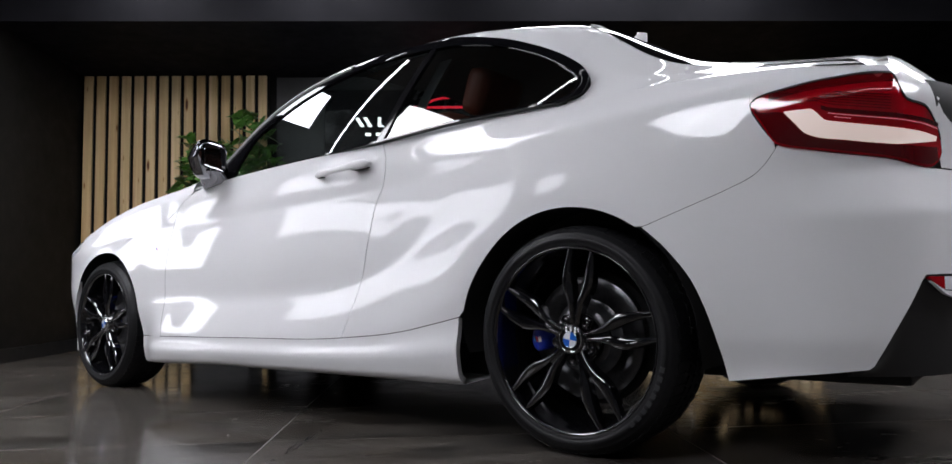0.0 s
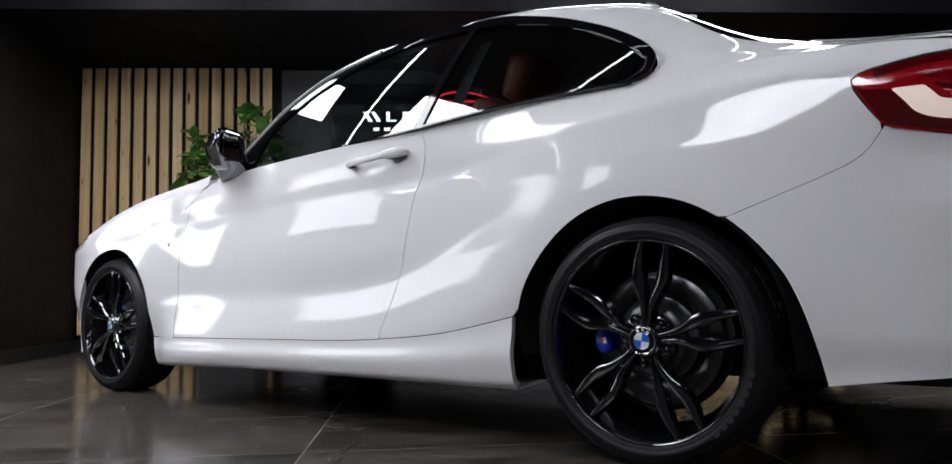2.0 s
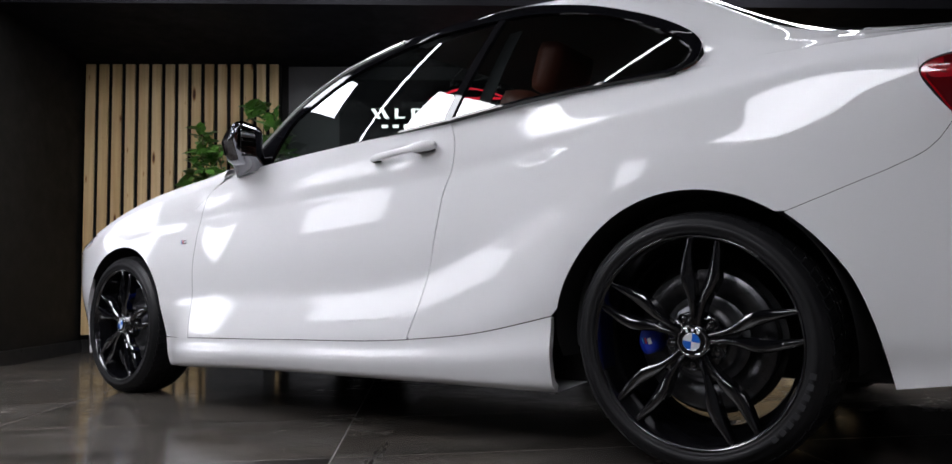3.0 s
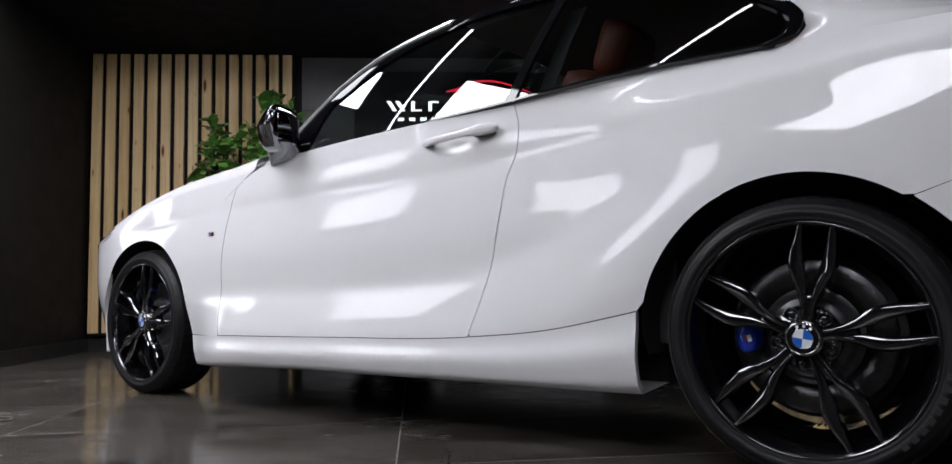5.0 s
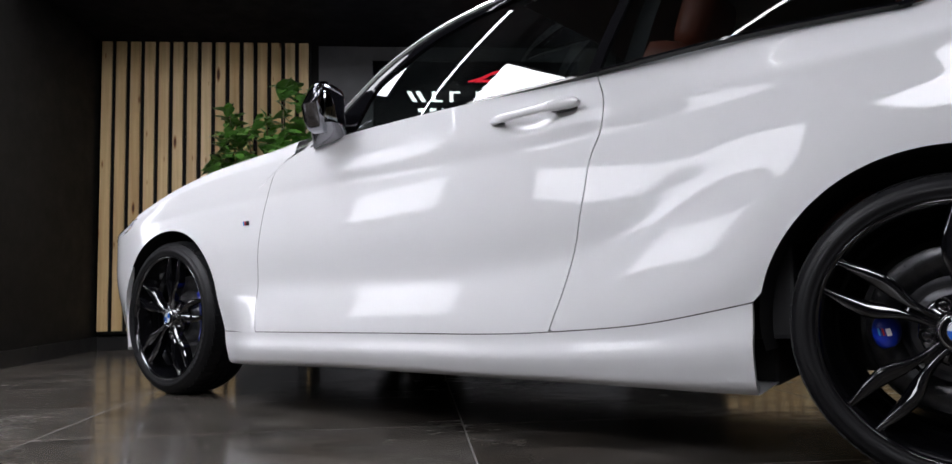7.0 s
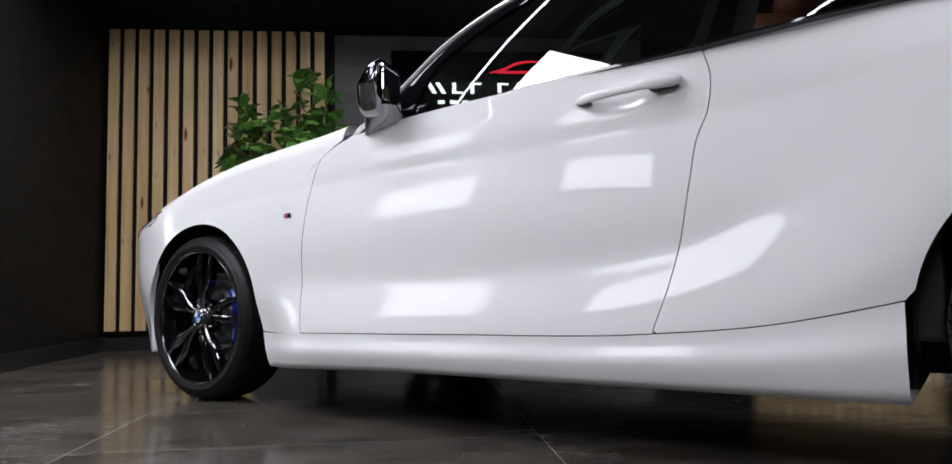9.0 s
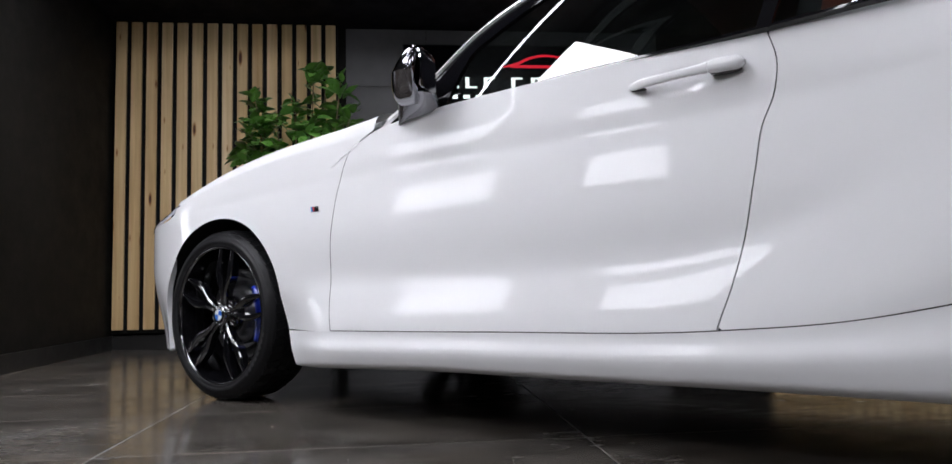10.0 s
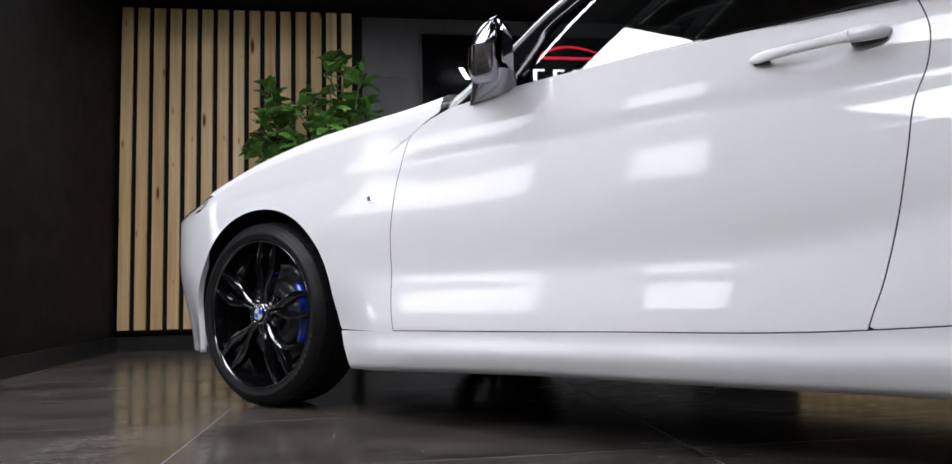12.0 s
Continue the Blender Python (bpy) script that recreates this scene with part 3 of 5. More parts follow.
def lower_form(u, z):
    """How far the swept lower door and the flank over it stand out."""
    k = min(max((u - _u0) / _du, 0), len(_form) - 1.001)
    i = int(k)
    f = k - i
    q = [np.interp(z, _steps, _form[min(max(j, 0), len(_form) - 1)]) for j in (i - 1, i, i + 1, i + 2)]
    m0, m1 = (q[2] - q[0]) / 2, (q[3] - q[1]) / 2
    return float(q[1] * (1 + 2 * f) * (1 - f) ** 2 + m0 * f * (1 - f) ** 2 + q[2] * f * f * (3 - 2 * f) + m1 * f * f * (f - 1))


def swell(u, z):
    """How far the side stands out of the plan line at this height."""
    x = plan_x(u)
    d = -0.003 - 0.012 * ease(0.33, 0.24, z) * ease(0.6, 0.2, u)
    over = z - crease(u)
    soft = 0.011
    d -= shoulder(u) * soft * math.log1p(math.exp(min(over / soft, 40)))
    w = ease(0.02, 0.84, u) * ease(3.05, 2.60, u)
    d += (_rest + float(np.interp(z - (crease(u) - 0.80) * ease(0.55, 0.80, z), _steps, _high)) - d) * w
    d += lower_form(u, z) * ease(2.36, 2.04, u)
    for xc, amount in ((0.0, 0.019), (WHEELBASE, 0.003)):
        r = math.hypot(x - xc, z - HUB)
        d += amount * math.exp(-(((r - 0.35) / (0.135 if xc == 0 else 0.20)) ** 2)) * ease(0.2, 0.45, z)
    def over_edge(h, r=0.004):
        return r * math.log1p(math.exp(min((z - h) / r, 40)))

    # over the rear wheel the flank breaks and leans in towards the crease
    d -= 0.13 * ease(0.42, 0.06, u) * (over_edge(0.772, 0.014) - over_edge(crease(u), 0.014) - 0.05)
    # the door's crease runs out on the wing
    d -= 0.135 * ease(1.96, 2.16, u) * w * (over_edge(crease(u) - 0.036, 0.008) - over_edge(crease(u) + 0.028, 0.015))
    d += 0.06 * ease(1.98, 2.22, u) * w * (over_edge(0.66, 0.02) - over_edge(0.86, 0.02))
    d -= 0.30 * ease(-0.44, -0.78, u) * (over_edge(0.60) - over_edge(0.70))
    d -= 0.016 * ease(2.12, 2.34, u) * ease(0.42, 0.26, z) * ease(2.9, 2.6, u)
    d -= 0.055 * ease(2.98, 3.2, u) * ease(0.52, 0.14, z)
    return d


def side(u, z):
    e = 0.01
    x, y = plan_x(u), plan_y(u)
    tx, ty = plan_x(u + e) - plan_x(u - e), plan_y(u + e) - plan_y(u - e)
    n = math.hypot(tx, ty) or 1.0
    d = swell(u, z)
    return (x - ty / n * d, y + tx / n * d, z)


def glass_y(x, z):
    """The side windows: leaning in, barrelled, drawn in towards both ends."""
    c = 0.043 * max(0.0, (0.6 - x) / 0.6) ** 2 + 0.04 * max(0.0, (x - 0.9) / 0.8) ** 2
    return 0.823 - 0.581 * (z - 0.963) - c + 0.36 * (z - 0.955) * (1.345 - z)


roof_mid = blur(soft_curve([(-0.95, 1.02), (-0.8, 1.05), (-0.65, 1.07), (-0.5, 1.0897), (-0.342, 1.1263), (-0.234, 1.1794), (-0.1, 1.255), (0, 1.3091), (0.1, 1.3669), (0.19, 1.3915), (0.3, 1.3998), (0.6, 1.422), (0.9, 1.4214), (1.12, 1.3971), (1.231, 1.382), (1.467, 1.33), (1.626, 1.265), (1.761, 1.185), (1.95, 1.08), (2.2, 0.985)]), 0.09)
roof_far = blur(soft_curve([(-0.95, 0.98), (-0.8, 1.02), (-0.65, 1.043), (-0.5, 1.0645), (-0.342, 1.0964), (-0.234, 1.1287), (-0.139, 1.172), (-0.039, 1.2297), (0.1, 1.3169), (0.19, 1.3465), (0.3, 1.3651), (0.6, 1.404), (0.9, 1.4064), (1.12, 1.3831), (1.231, 1.366), (1.467, 1.305), (1.626, 1.225), (1.761, 1.12), (1.95, 1), (2.2, 0.95)]), 0.11)
roof_near = blur(soft_curve([(-0.95, 0.94), (-0.8, 0.957), (-0.65, 0.977), (-0.5, 0.993), (-0.34, 1.012), (-0.2, 1.034), (-0.1, 1.058), (0, 1.1), (0.19, 1.14), (0.4, 1.155), (0.9, 1.17), (1.5, 1.14), (1.7, 1.1), (2.2, 0.93)]), 0.13)
trim_top = soft_curve([(-0.031, 1.046), (-0.009, 1.08), (0.048, 1.126), (0.188, 1.207), (0.388, 1.292), (0.638, 1.357), (0.937, 1.373), (1.231, 1.348), (1.467, 1.281), (1.626, 1.183), (1.761, 1.048), (1.93, 0.915)])


def section_rear(x):
    zb = belt(x)
    return smooth_curve([(0.0, roof_mid(x)), (0.45, roof_far(x)), (0.70, roof_near(x)), (side(x, zb)[1] if x < 0.06 else glass_y(x, zb), zb)])


def section_front(x):
    zb = belt(x)
    yb, zt = glass_y(x, zb), trim_top(x)
    yt = glass_y(x, zt)
    zr = zt + 0.5 * (roof_far(x) - zt)
    pts = [(0.0, roof_mid(x)), (0.40, max(roof_far(x), zt + 0.015)), (yt - 0.045, max(zr, zt + 0.012)), (yt, zt), ((yt + yb) / 2, (zt + zb) / 2), (yb + 0.0005, zb - 0.001)]
    if zt - zb < 0.05:
        pts = pts[:3] + [(yb, zb)]
    return smooth_curve(pts)


_sections = {}


def upper(x, y):
    """A point of the upper body; the form with windows passes gently into the one of the rear deck."""
    key = round(x, 7)
    if key not in _sections:
        f = ease(-0.02, 0.34, key)
        _sections[key] = (f, section_front(key) if f > 0 else None, section_rear(key) if f < 1 else None)
    f, front, rear = _sections[key]
    z = (front(abs(y)) * f if f > 0 else 0.0) + (rear(abs(y)) * (1 - f) if f < 1 else 0.0)
    return (x, y, z)


def upper_at(x, z):
    """The point of the upper body at x that lies at the height z."""
    lo, hi = 0.50, side(x, belt(x))[1]
    for _ in range(24):
        mid = (lo + hi) / 2
        lo, hi = (mid, hi) if upper(x, mid)[2] > z else (lo, mid)
    return (x, lo, z)


ridge = soft_curve([(1.7, 1.01), (1.95, 0.976), (2.08, 0.961), (2.29, 0.940), (2.5, 0.915), (2.74, 0.862), (2.99, 0.778), (3.17, 0.722), (3.36, 0.680), (3.6, 0.655)])


def bonnet(u, w):
    """The bonnet and the wing's top: w runs from 0 at the wing's edge to 1 in the middle."""
    x0, y0, z0 = side(u, belt(u))
    r = ridge(u)
    ys = smooth_curve([(0, y0), (0.10, y0 * 0.975), (0.25, y0 * 0.83), (0.5, y0 * 0.53), (1, 0)])(w)
    zs = smooth_curve([(0, z0), (0.10, z0 + (r - z0) * 0.58), (0.25, r), (0.5, r + 0.03), (1, r + 0.05)])(w)
    bow = 0.14 * ease(2.6, 3.4, u)
    return (x0 + bow * w, ys, zs)


sill_seam = soft_curve([(0.3, 0.380), (0.365, 0.365), (0.428, 0.351), (0.587, 0.320), (0.863, 0.294), (1.436, 0.281), (2.047, 0.271), (2.34, 0.265)])
door_back = soft_curve([(0.27, 0.868), (0.294, 0.862), (0.386, 0.831), (0.499, 0.803), (0.645, 0.777), (0.742, 0.761), (0.813, 0.735), (0.894, 0.728), (0.955, 0.745)])
door_front = soft_curve([(0.26, 2.048), (0.272, 2.053), (0.38, 2.084), (0.5, 2.098), (0.63, 2.094), (0.73, 2.081), (0.80, 2.062), (0.85, 2.03), (0.887, 1.955), (0.91, 1.87)])
GAP = 0.0014


def arch(angle, xc, rad=0.354, rise=0.0):
    """The edge of a wheel arch; 0 degrees points forward, 90 up."""
    a = radians(angle)
    return (xc + rad * math.cos(a), HUB + (rad + rise) * math.sin(a))


def knots(rows):
    """A smooth 2D line through rows of (parameter, x, z)."""
    fx, fz = smooth_curve([(t, x) for t, x, z in rows]), smooth_curve([(t, z) for t, x, z in rows])
    return lambda t: (fx(t), fz(t))


car = new("car")
tagged(car, "white two-door coupe with gloss black alloy wheels, parked on the tiles", "car")


def both(ob):
    """The same part on the car's other side."""
    tw = ob.copy()
    scene.collection.objects.link(tw)
    tw.parent = ob.parent
    tw.scale = (1, -1, 1)
    for ch in list(ob.children):
        c2 = ch.copy()
        scene.collection.objects.link(c2)
        c2.parent = tw
    return tw


# doors
def door_point(s, t):
    z = 0.6
    for _ in range(6):
        xa, xb = door_back(z) + GAP, door_front(z) - GAP
        x = xa + (xb - xa) * s
        lo, hi = sill_seam(x) + GAP, belt(x)
        z = lo + (hi - lo) * t
    q = side(x, z)
    cup = math.exp(-(((x - 0.945) / 0.065) ** 2 + ((z - 0.868) / 0.028) ** 2) ** 2)
    return (q[0], q[1] - 0.0105 * cup, q[2])


door = part("door", sheet(door_point, 130, 90, (0, 1, 0), 0.02), PAINT, car, "white door")


# front wing: from the wheel arch out to the door, the bonnet and the bumper
def wing_outer(t):
    if t < 0.36:
        z = 0.268 + (0.895 - 0.268) * t / 0.36
        return (door_front(z) + GAP, z)
    x = 1.935 + (2.985 - 1.935) * min((t - 0.36) / 0.52, 1)
    if t <= 0.88:
        return (x, belt(x))
    f = (t - 0.88) / 0.12
    return (2.985 + 0.05 * f, belt(2.985) - 0.10 * f)


def wing_inner(t):
    if t < 0.1:
        f = t / 0.1
        return (2.312 + 0.0345 * f ** 0.8, 0.268 + 0.1325 * f)
    return arch(166 - (166 - 28) * (t - 0.1) / 0.9, WHEELBASE)


def wing_point(s, t):
    a, b = wing_inner(s), wing_outer(s)
    return side(a[0] + (b[0] - a[0]) * t, a[1] + (b[1] - a[1]) * t)


bm = sheet(wing_point, 100, 26, (0, 1, 0), 0.0)
sheet(lambda s, t: bonnet(1.935 + 1.05 * s, 0.25 * t), 52, 12, (0, 0.6, 0.8), 0.0, bm)
bmesh.ops.remove_doubles(bm, verts=bm.verts, dist=0.0004)
wing = part("front_wing", bm, PAINT, car, "white front wing")

bm = sheet(lambda s, t: [c * (1 if i != 1 else (1 if t < 0.5 else -1)) for i, c in enumerate(bonnet(1.9 + 1.35 * s, 0.255 + 0.745 * (1 - abs(2 * t - 1))))], 40, 40, (0, 0, 1), 0.015)
part("bonnet", bm, PAINT, car, "white bonnet")


# rear quarter: from the arch out to the sill, the door, the window, the tail lamp and the bumper
bumper_seam = soft_curve([(-0.60, 0.83), (-0.56, 0.788), (-0.545, 0.766), (-0.52, 0.728), (-0.5, 0.708), (-0.443, 0.678), (-0.368, 0.649), (-0.226, 0.596), (-0.15, 0.57)])


def quarter_outer(t):
    if t < 0.14:
        x = 0.36 + (0.862 - 0.36) * t / 0.14
        return (x, sill_seam(x) + GAP)
    if t < 0.42:
        z = 0.2965 + (0.9605 - 0.2965) * (t - 0.14) / 0.28
        return (door_back(z) - GAP, z)
    if t < 0.86:
        x = 0.742 + (-0.50 - 0.742) * (t - 0.42) / 0.44
        return (x, belt(x))
    if t < 0.93:
        return knots(((0.86, -0.50, belt(-0.5)), (0.88, -0.490, 0.90), (0.895, -0.4895, 0.866), (0.91, -0.511, 0.818), (0.93, -0.545, 0.7665)))(t)
    x = -0.548 + (-0.229 + 0.548) * (t - 0.93) / 0.07
    return (x, bumper_seam(x) + 0.5 * GAP)


def quarter_inner(t):
    return arch(12 + (126 - 12) * t, 0.0, 0.35)


def quarter_point(s, t):
    a, b = quarter_inner(s), quarter_outer(s)
    return side(a[0] + (b[0] - a[0]) * t, a[1] + (b[1] - a[1]) * t)


lamp_top = smooth_curve([(-0.492, 0.872), (-0.50, 0.884), (-0.555, 0.897), (-0.655, 0.911), (-0.765, 0.918), (-0.822, 0.916), (-0.831, 0.876), (-0.844, 0.852), (-0.90, 0.838), (-0.935, 0.808), (-0.965, 0.77), (-0.972, 0.755)])
lamp_low = smooth_curve([(-0.492, 0.862), (-0.515, 0.82), (-0.545, 0.771), (-0.65, 0.748), (-0.80, 0.725), (-0.92, 0.705), (-0.955, 0.718), (-0.972, 0.74)])

glass_edge = smooth_curve([(-0.95, 0.815), (-0.77, 0.752), (-0.55, 0.678), (-0.36, 0.613), (-0.2, 0.58), (0.0, 0.515), (0.12, 0.47)])


def pillar_point(s, t):
    x = -0.023 - 0.749 * s
    y0 = side(x, belt(x))[1]
    return upper(x, y0 + (glass_edge(x) - y0) * t)


bm = sheet(quarter_point, 190, 56, (0, 1, 0), 0.0)
sheet(lambda s, t: (lambda u: side(u, lamp_top(u) + 0.003 + (belt(u) - lamp_top(u) - 0.003) * t))(-0.490 - 0.333 * s), 44, 8, (-0.3, 1, 0), 0.0, bm)
sheet(pillar_point, 60, 24, (0, 0.5, 0.8), 0.0, bm)
corner_top = smooth_curve([(-0.023, 1.028), (-0.016, 1.012), (-0.003, 0.999), (0.018, 0.990), (0.05, 0.986)])
sheet(lambda s, t: (lambda x: upper_at(x, belt(x) + (corner_top(x) - belt(x)) * t))(0.05 - 0.073 * s), 16, 6, (0, 1, 0.3), 0.0, bm)
bmesh.ops.remove_doubles(bm, verts=bm.verts, dist=0.0004)
quarter = part("rear_quarter", bm, PAINT, car, "white rear quarter panel")


# roof, pillars and screens
def roof_outer(t):
    return knots(((0, 1.14, trim_top(1.14)), (0.2, 0.937, trim_top(0.937)), (0.45, 0.638, trim_top(0.638)), (0.65, 0.388, trim_top(0.388)), (0.8, 0.188, trim_top(0.188)), (0.88, 0.052, trim_top(0.048)), (0.93, 0.002, 1.08), (0.97, -0.018, 1.046), (1.0, -0.023, 1.025)))(t)


def roof_inner(t):
    return knots(((0, 1.14, 0.0), (0.2, 0.937, 0.0), (0.45, 0.638, 0.0), (0.65, 0.388, 0.0), (0.8, 0.125, 0.0), (0.86, 0.125, 0.465), (0.93, 0.045, 0.495), (1.0, -0.023, 0.53)))(t)


def roof_point(s, t):
    x0, z0 = roof_outer(s)
    y0 = glass_y(x0, z0)
    if x0 < 0.12:
        y0 += (upper_at(x0, z0)[1] - y0) * ease(0.12, 0.04, x0)
    x1, y1 = roof_inner(s)
    f = 1 - (1 - t) ** 1.0
    return upper(x0 + (x1 - x0) * f, y0 + (y1 - y0) * f)


roof = part("roof", sheet(roof_point, 90, 40, (0, 0.3, 1), 0.01), PAINT, car, "white roof")


def screen_edge(x):
    return glass_y(x, trim_top(x)) - 0.055


def a_pillar_point(s, t):
    x = 1.14 + (1.93 - 1.14) * s
    if t == 0:
        z = trim_top(x) - 0.017
        return (x, glass_y(x, z) + 0.0135, z + 0.005)
    f = (6 * t - 1) / 5
    y0 = glass_y(x, trim_top(x)) + 0.010 * (1 - f)
    q = upper(x, min(y0, glass_y(x, trim_top(x))) + (screen_edge(x) - y0) * f)
    return (x, y0 + (screen_edge(x) - y0) * f, q[2] + 0.004 * (1 - f))


a_pillar = part("a_pillar", sheet(a_pillar_point, 40, 6, (0, 1, 0.6), 0.01), PAINT, car, "white windscreen pillar")
windscreen = part("windscreen", sheet(lambda s, t: upper(1.145 + (2.1 - 1.145) * s, screen_edge(min(1.93, 1.145 + (2.1 - 1.145) * s)) * (2 * t - 1)), 24, 24, (1, 0, 0.6), 0.0), SCREEN_GLASS, car, "tinted windscreen")
part("rear_window", sheet(lambda s, t: upper(0.12 - 0.48 * s, (glass_edge(0.12 - 0.48 * s) - 0.004) * (2 * t - 1)), 20, 24, (-1, 0, 0.8), 0.0), GLOSS_BLACK, car, "black tinted rear window")
lip = smooth_curve([(-1.62, 1.062), (-1.25, 1.048), (-1.04, 1.014), (-0.93, 0.980), (-0.87, 0.955), (-0.823, 0.9405)])


def lid_u(s):
    return -0.825 - 0.795 * s


def lid_low(u):
    return lamp_top(u) + 0.004 if u > -0.966 else 0.703


def lid_face(s, t):
    """The boot lid's rear face, rolled in at the lip."""
    u = lid_u(s)
    z = lid_low(u) + (lip(u) - lid_low(u)) * t
    q = side(u, z)
    h = max(0.0, (z - 0.70) / (lip(u) - 0.70))
    c = min(1.0, max(0.0, (h - 0.86) / 0.14))
    r = 0.014 * (1 - math.sqrt(max(0.0, 1 - c * c)))
    k = 0.003 * math.sin(math.pi * min(1.0, h / 0.86)) * ease(-0.86, -1.0, u)
    r += (0.010 + 0.07 * ease(-0.84, -1.30, u)) * h ** 1.5 * ease(-0.822, -0.86, u)
    return (q[0] + r + k, q[1] * (1 - 0.4 * r - 0.3 * k), z)


def lid_deck(s, t):
    x0, y0, z0 = lid_face(s, 1.0)
    x1, y1 = -0.365, 0.609 * (1 - s)
    x, y = x0 + (x1 - x0) * t, y0 + (y1 - y0) * t
    return (x, y, z0 + (upper(x, y)[2] - z0) * ease(0.0, 0.17, t))


bm = bmesh.new()
for sgn in (1, -1):
    sheet(lambda s, t: (lambda q: (q[0], sgn * q[1], q[2]))(lid_face(s, t)), 50, 22, (-1, 0.2 * sgn, 0), 0.0, bm)
    sheet(lambda s, t: (lambda q: (q[0], sgn * q[1], q[2]))(lid_deck(s, t)), 50, 48, (0, 0, 1), 0.0, bm)
bmesh.ops.remove_doubles(bm, verts=bm.verts, dist=0.0004)
part("boot_lid", bm, PAINT, car, "white boot lid with a raised lip")
part("rear_panel", sheet(lambda s, t: (lambda q: (q[0] + 0.008, q[1] * 0.985, q[2]))(side(-0.46 - 1.16 * s, 0.64 + 0.27 * t)), 40, 10, (-1, 0.5, 0), 0.0), SHUT, car)

# side windows
TRIM = ((0, 1.93, 0.912, 1.665, 0.928), (0.10, 1.761, 1.048, 1.615, 1.10), (0.18, 1.626, 1.183, 1.541, 1.158), (0.28, 1.467, 1.281, 1.41, 1.237), (0.42, 1.231, 1.348, 1.20, 1.303), (0.57, 0.937, 1.373, 0.93, 1.336), (0.70, 0.638, 1.357, 0.64, 1.318), (0.80, 0.388, 1.292, 0.40, 1.265),
        (0.88, 0.188, 1.207, 0.20, 1.184), (0.92, 0.052, 1.126, 0.083, 1.114), (0.945, -0.001, 1.08, 0.028, 1.070), (0.96, -0.021, 1.046, 0.008, 1.043), (0.98, -0.012, 1.003, 0.018, 1.008), (1.0, 0.060, 0.973, 0.065, 0.984))
trim_a, trim_b = knots([(t, x, z) for t, x, z, _, _ in TRIM]), knots([(t, x, z) for t, _, _, x, z in TRIM])


def on_glass(x, z, proud=0.0):
    return (x, glass_y(x, z) + proud * 0.87, z + proud * 0.5)


def trim_point(s, t):
    a, b = trim_a(s), trim_b(s)
    return on_glass(a[0] + (b[0] - a[0]) * t, a[1] + (b[1] - a[1]) * t, 0.005 + 0.0012 * math.sin(math.pi * t) + 0.005 * ease(0.86, 0.95, s))


trim = part("window_surround", sheet(trim_point, 120, 6, (0, 1, 0.4), 0.012), TRIM_BLACK, car, "gloss black window surround")
belt_trim = part("belt_moulding", sheet(lambda s, t: (lambda x: on_glass(x, belt(x) - 0.002 + 0.007 * t, 0.004))(0.04 + (1.70 - 0.04) * s), 60, 3, (0, 1, 0.4), 0.015), GLOSS_BLACK, car, "gloss black belt moulding")
b_post = part("b_pillar_cover", sheet(lambda s, t: on_glass(0.768 - 0.075 * s - 0.030 * t, 0.968 + 0.36 * s - 0.012 * t, 0.004), 20, 4, (0, 1, 0.4), 0.012), GLOSS_BLACK, car, "gloss black pillar cover")

glass_top = smooth_curve([(x, z + 0.006) for _, _, _, x, z in TRIM[1:10]])


def door_glass_point(s, t):
    z = 0.95
    top_x = 0.70 + (1.60 - 0.70) * s
    x0 = 0.765 + (1.70 - 0.765) * s
    zt = glass_top(top_x)
    x = x0 + (top_x - x0) * t
    return on_glass(x, belt(x0) + (zt - belt(x0)) * t, -0.002)


part("door_window", sheet(door_glass_point, 30, 16, (0, 1, 0.4), 0.0), GLASS, door, "dark tinted side window")


def quarter_glass_point(s, t):
    x0 = 0.735 - (0.735 - 0.05) * s
    top_x = 0.665 - (0.665 - 0.012) * s
    zt = smooth_curve([(0.005, 1.045), (0.03, 1.075), (0.085, 1.119), (0.20, 1.19), (0.40, 1.272), (0.64, 1.325), (0.7, 1.33)])(top_x)
    x = x0 + (top_x - x0) * t
    return on_glass(x, belt(x0) + (zt - belt(x0)) * t, -0.002)


quarter_glass = part("quarter_window", sheet(quarter_glass_point, 30, 16, (0, 1, 0.4), 0.0), PRIVACY_GLASS, car, "dark tinted quarter window")


# sill, bumpers
sill_form = smooth_curve([(0, -0.022), (0.05, -0.008), (0.12, 0.002), (0.26, 0.0085), (0.40, 0.0130), (0.50, 0.0145), (0.58, 0.0135), (0.68, 0.0095), (0.80, 0.0045), (0.92, 0.0018), (1, 0.001)])


def sill_point(s, t):
    x = 0.362 + (2.314 - 0.362 - 0.044 * (1 - t) ** 1.2) * s
    hi, lo = sill_seam(x) - GAP, 0.150 + 0.018 * ease(2.3, 1.5, x) - 0.002 * ease(0.9, 0.4, x)
    z = lo + (hi - lo) * t
    y = side(x, hi)[1]
    d = sill_form(t)
    return (x, y + d * (1 - 0.75 * ease(2.0, 2.30, x)), z)


bm = sheet(sill_point, 60, 26, (0, 1, 0), 0.02)
sheet(lambda s, t: (lambda p: (p[0], p[1] - 0.2 * t, p[2] + 0.01 * t))(sill_point(s, 0)), 60, 2, (0, 0, -1), 0.0, bm)
sill = part("side_skirt", bm, PAINT, car, "white moulded side skirt")

def rear_top(u):
    if u > -0.548:
        return bumper_seam(u) - 0.5 * GAP
    return smooth_curve([(-1.62, 0.699), (-1.0, 0.699), (-0.955, 0.7), (-0.92, 0.7005), (-0.80, 0.7205), (-0.65, 0.7435), (-0.548, 0.7645)])(u)


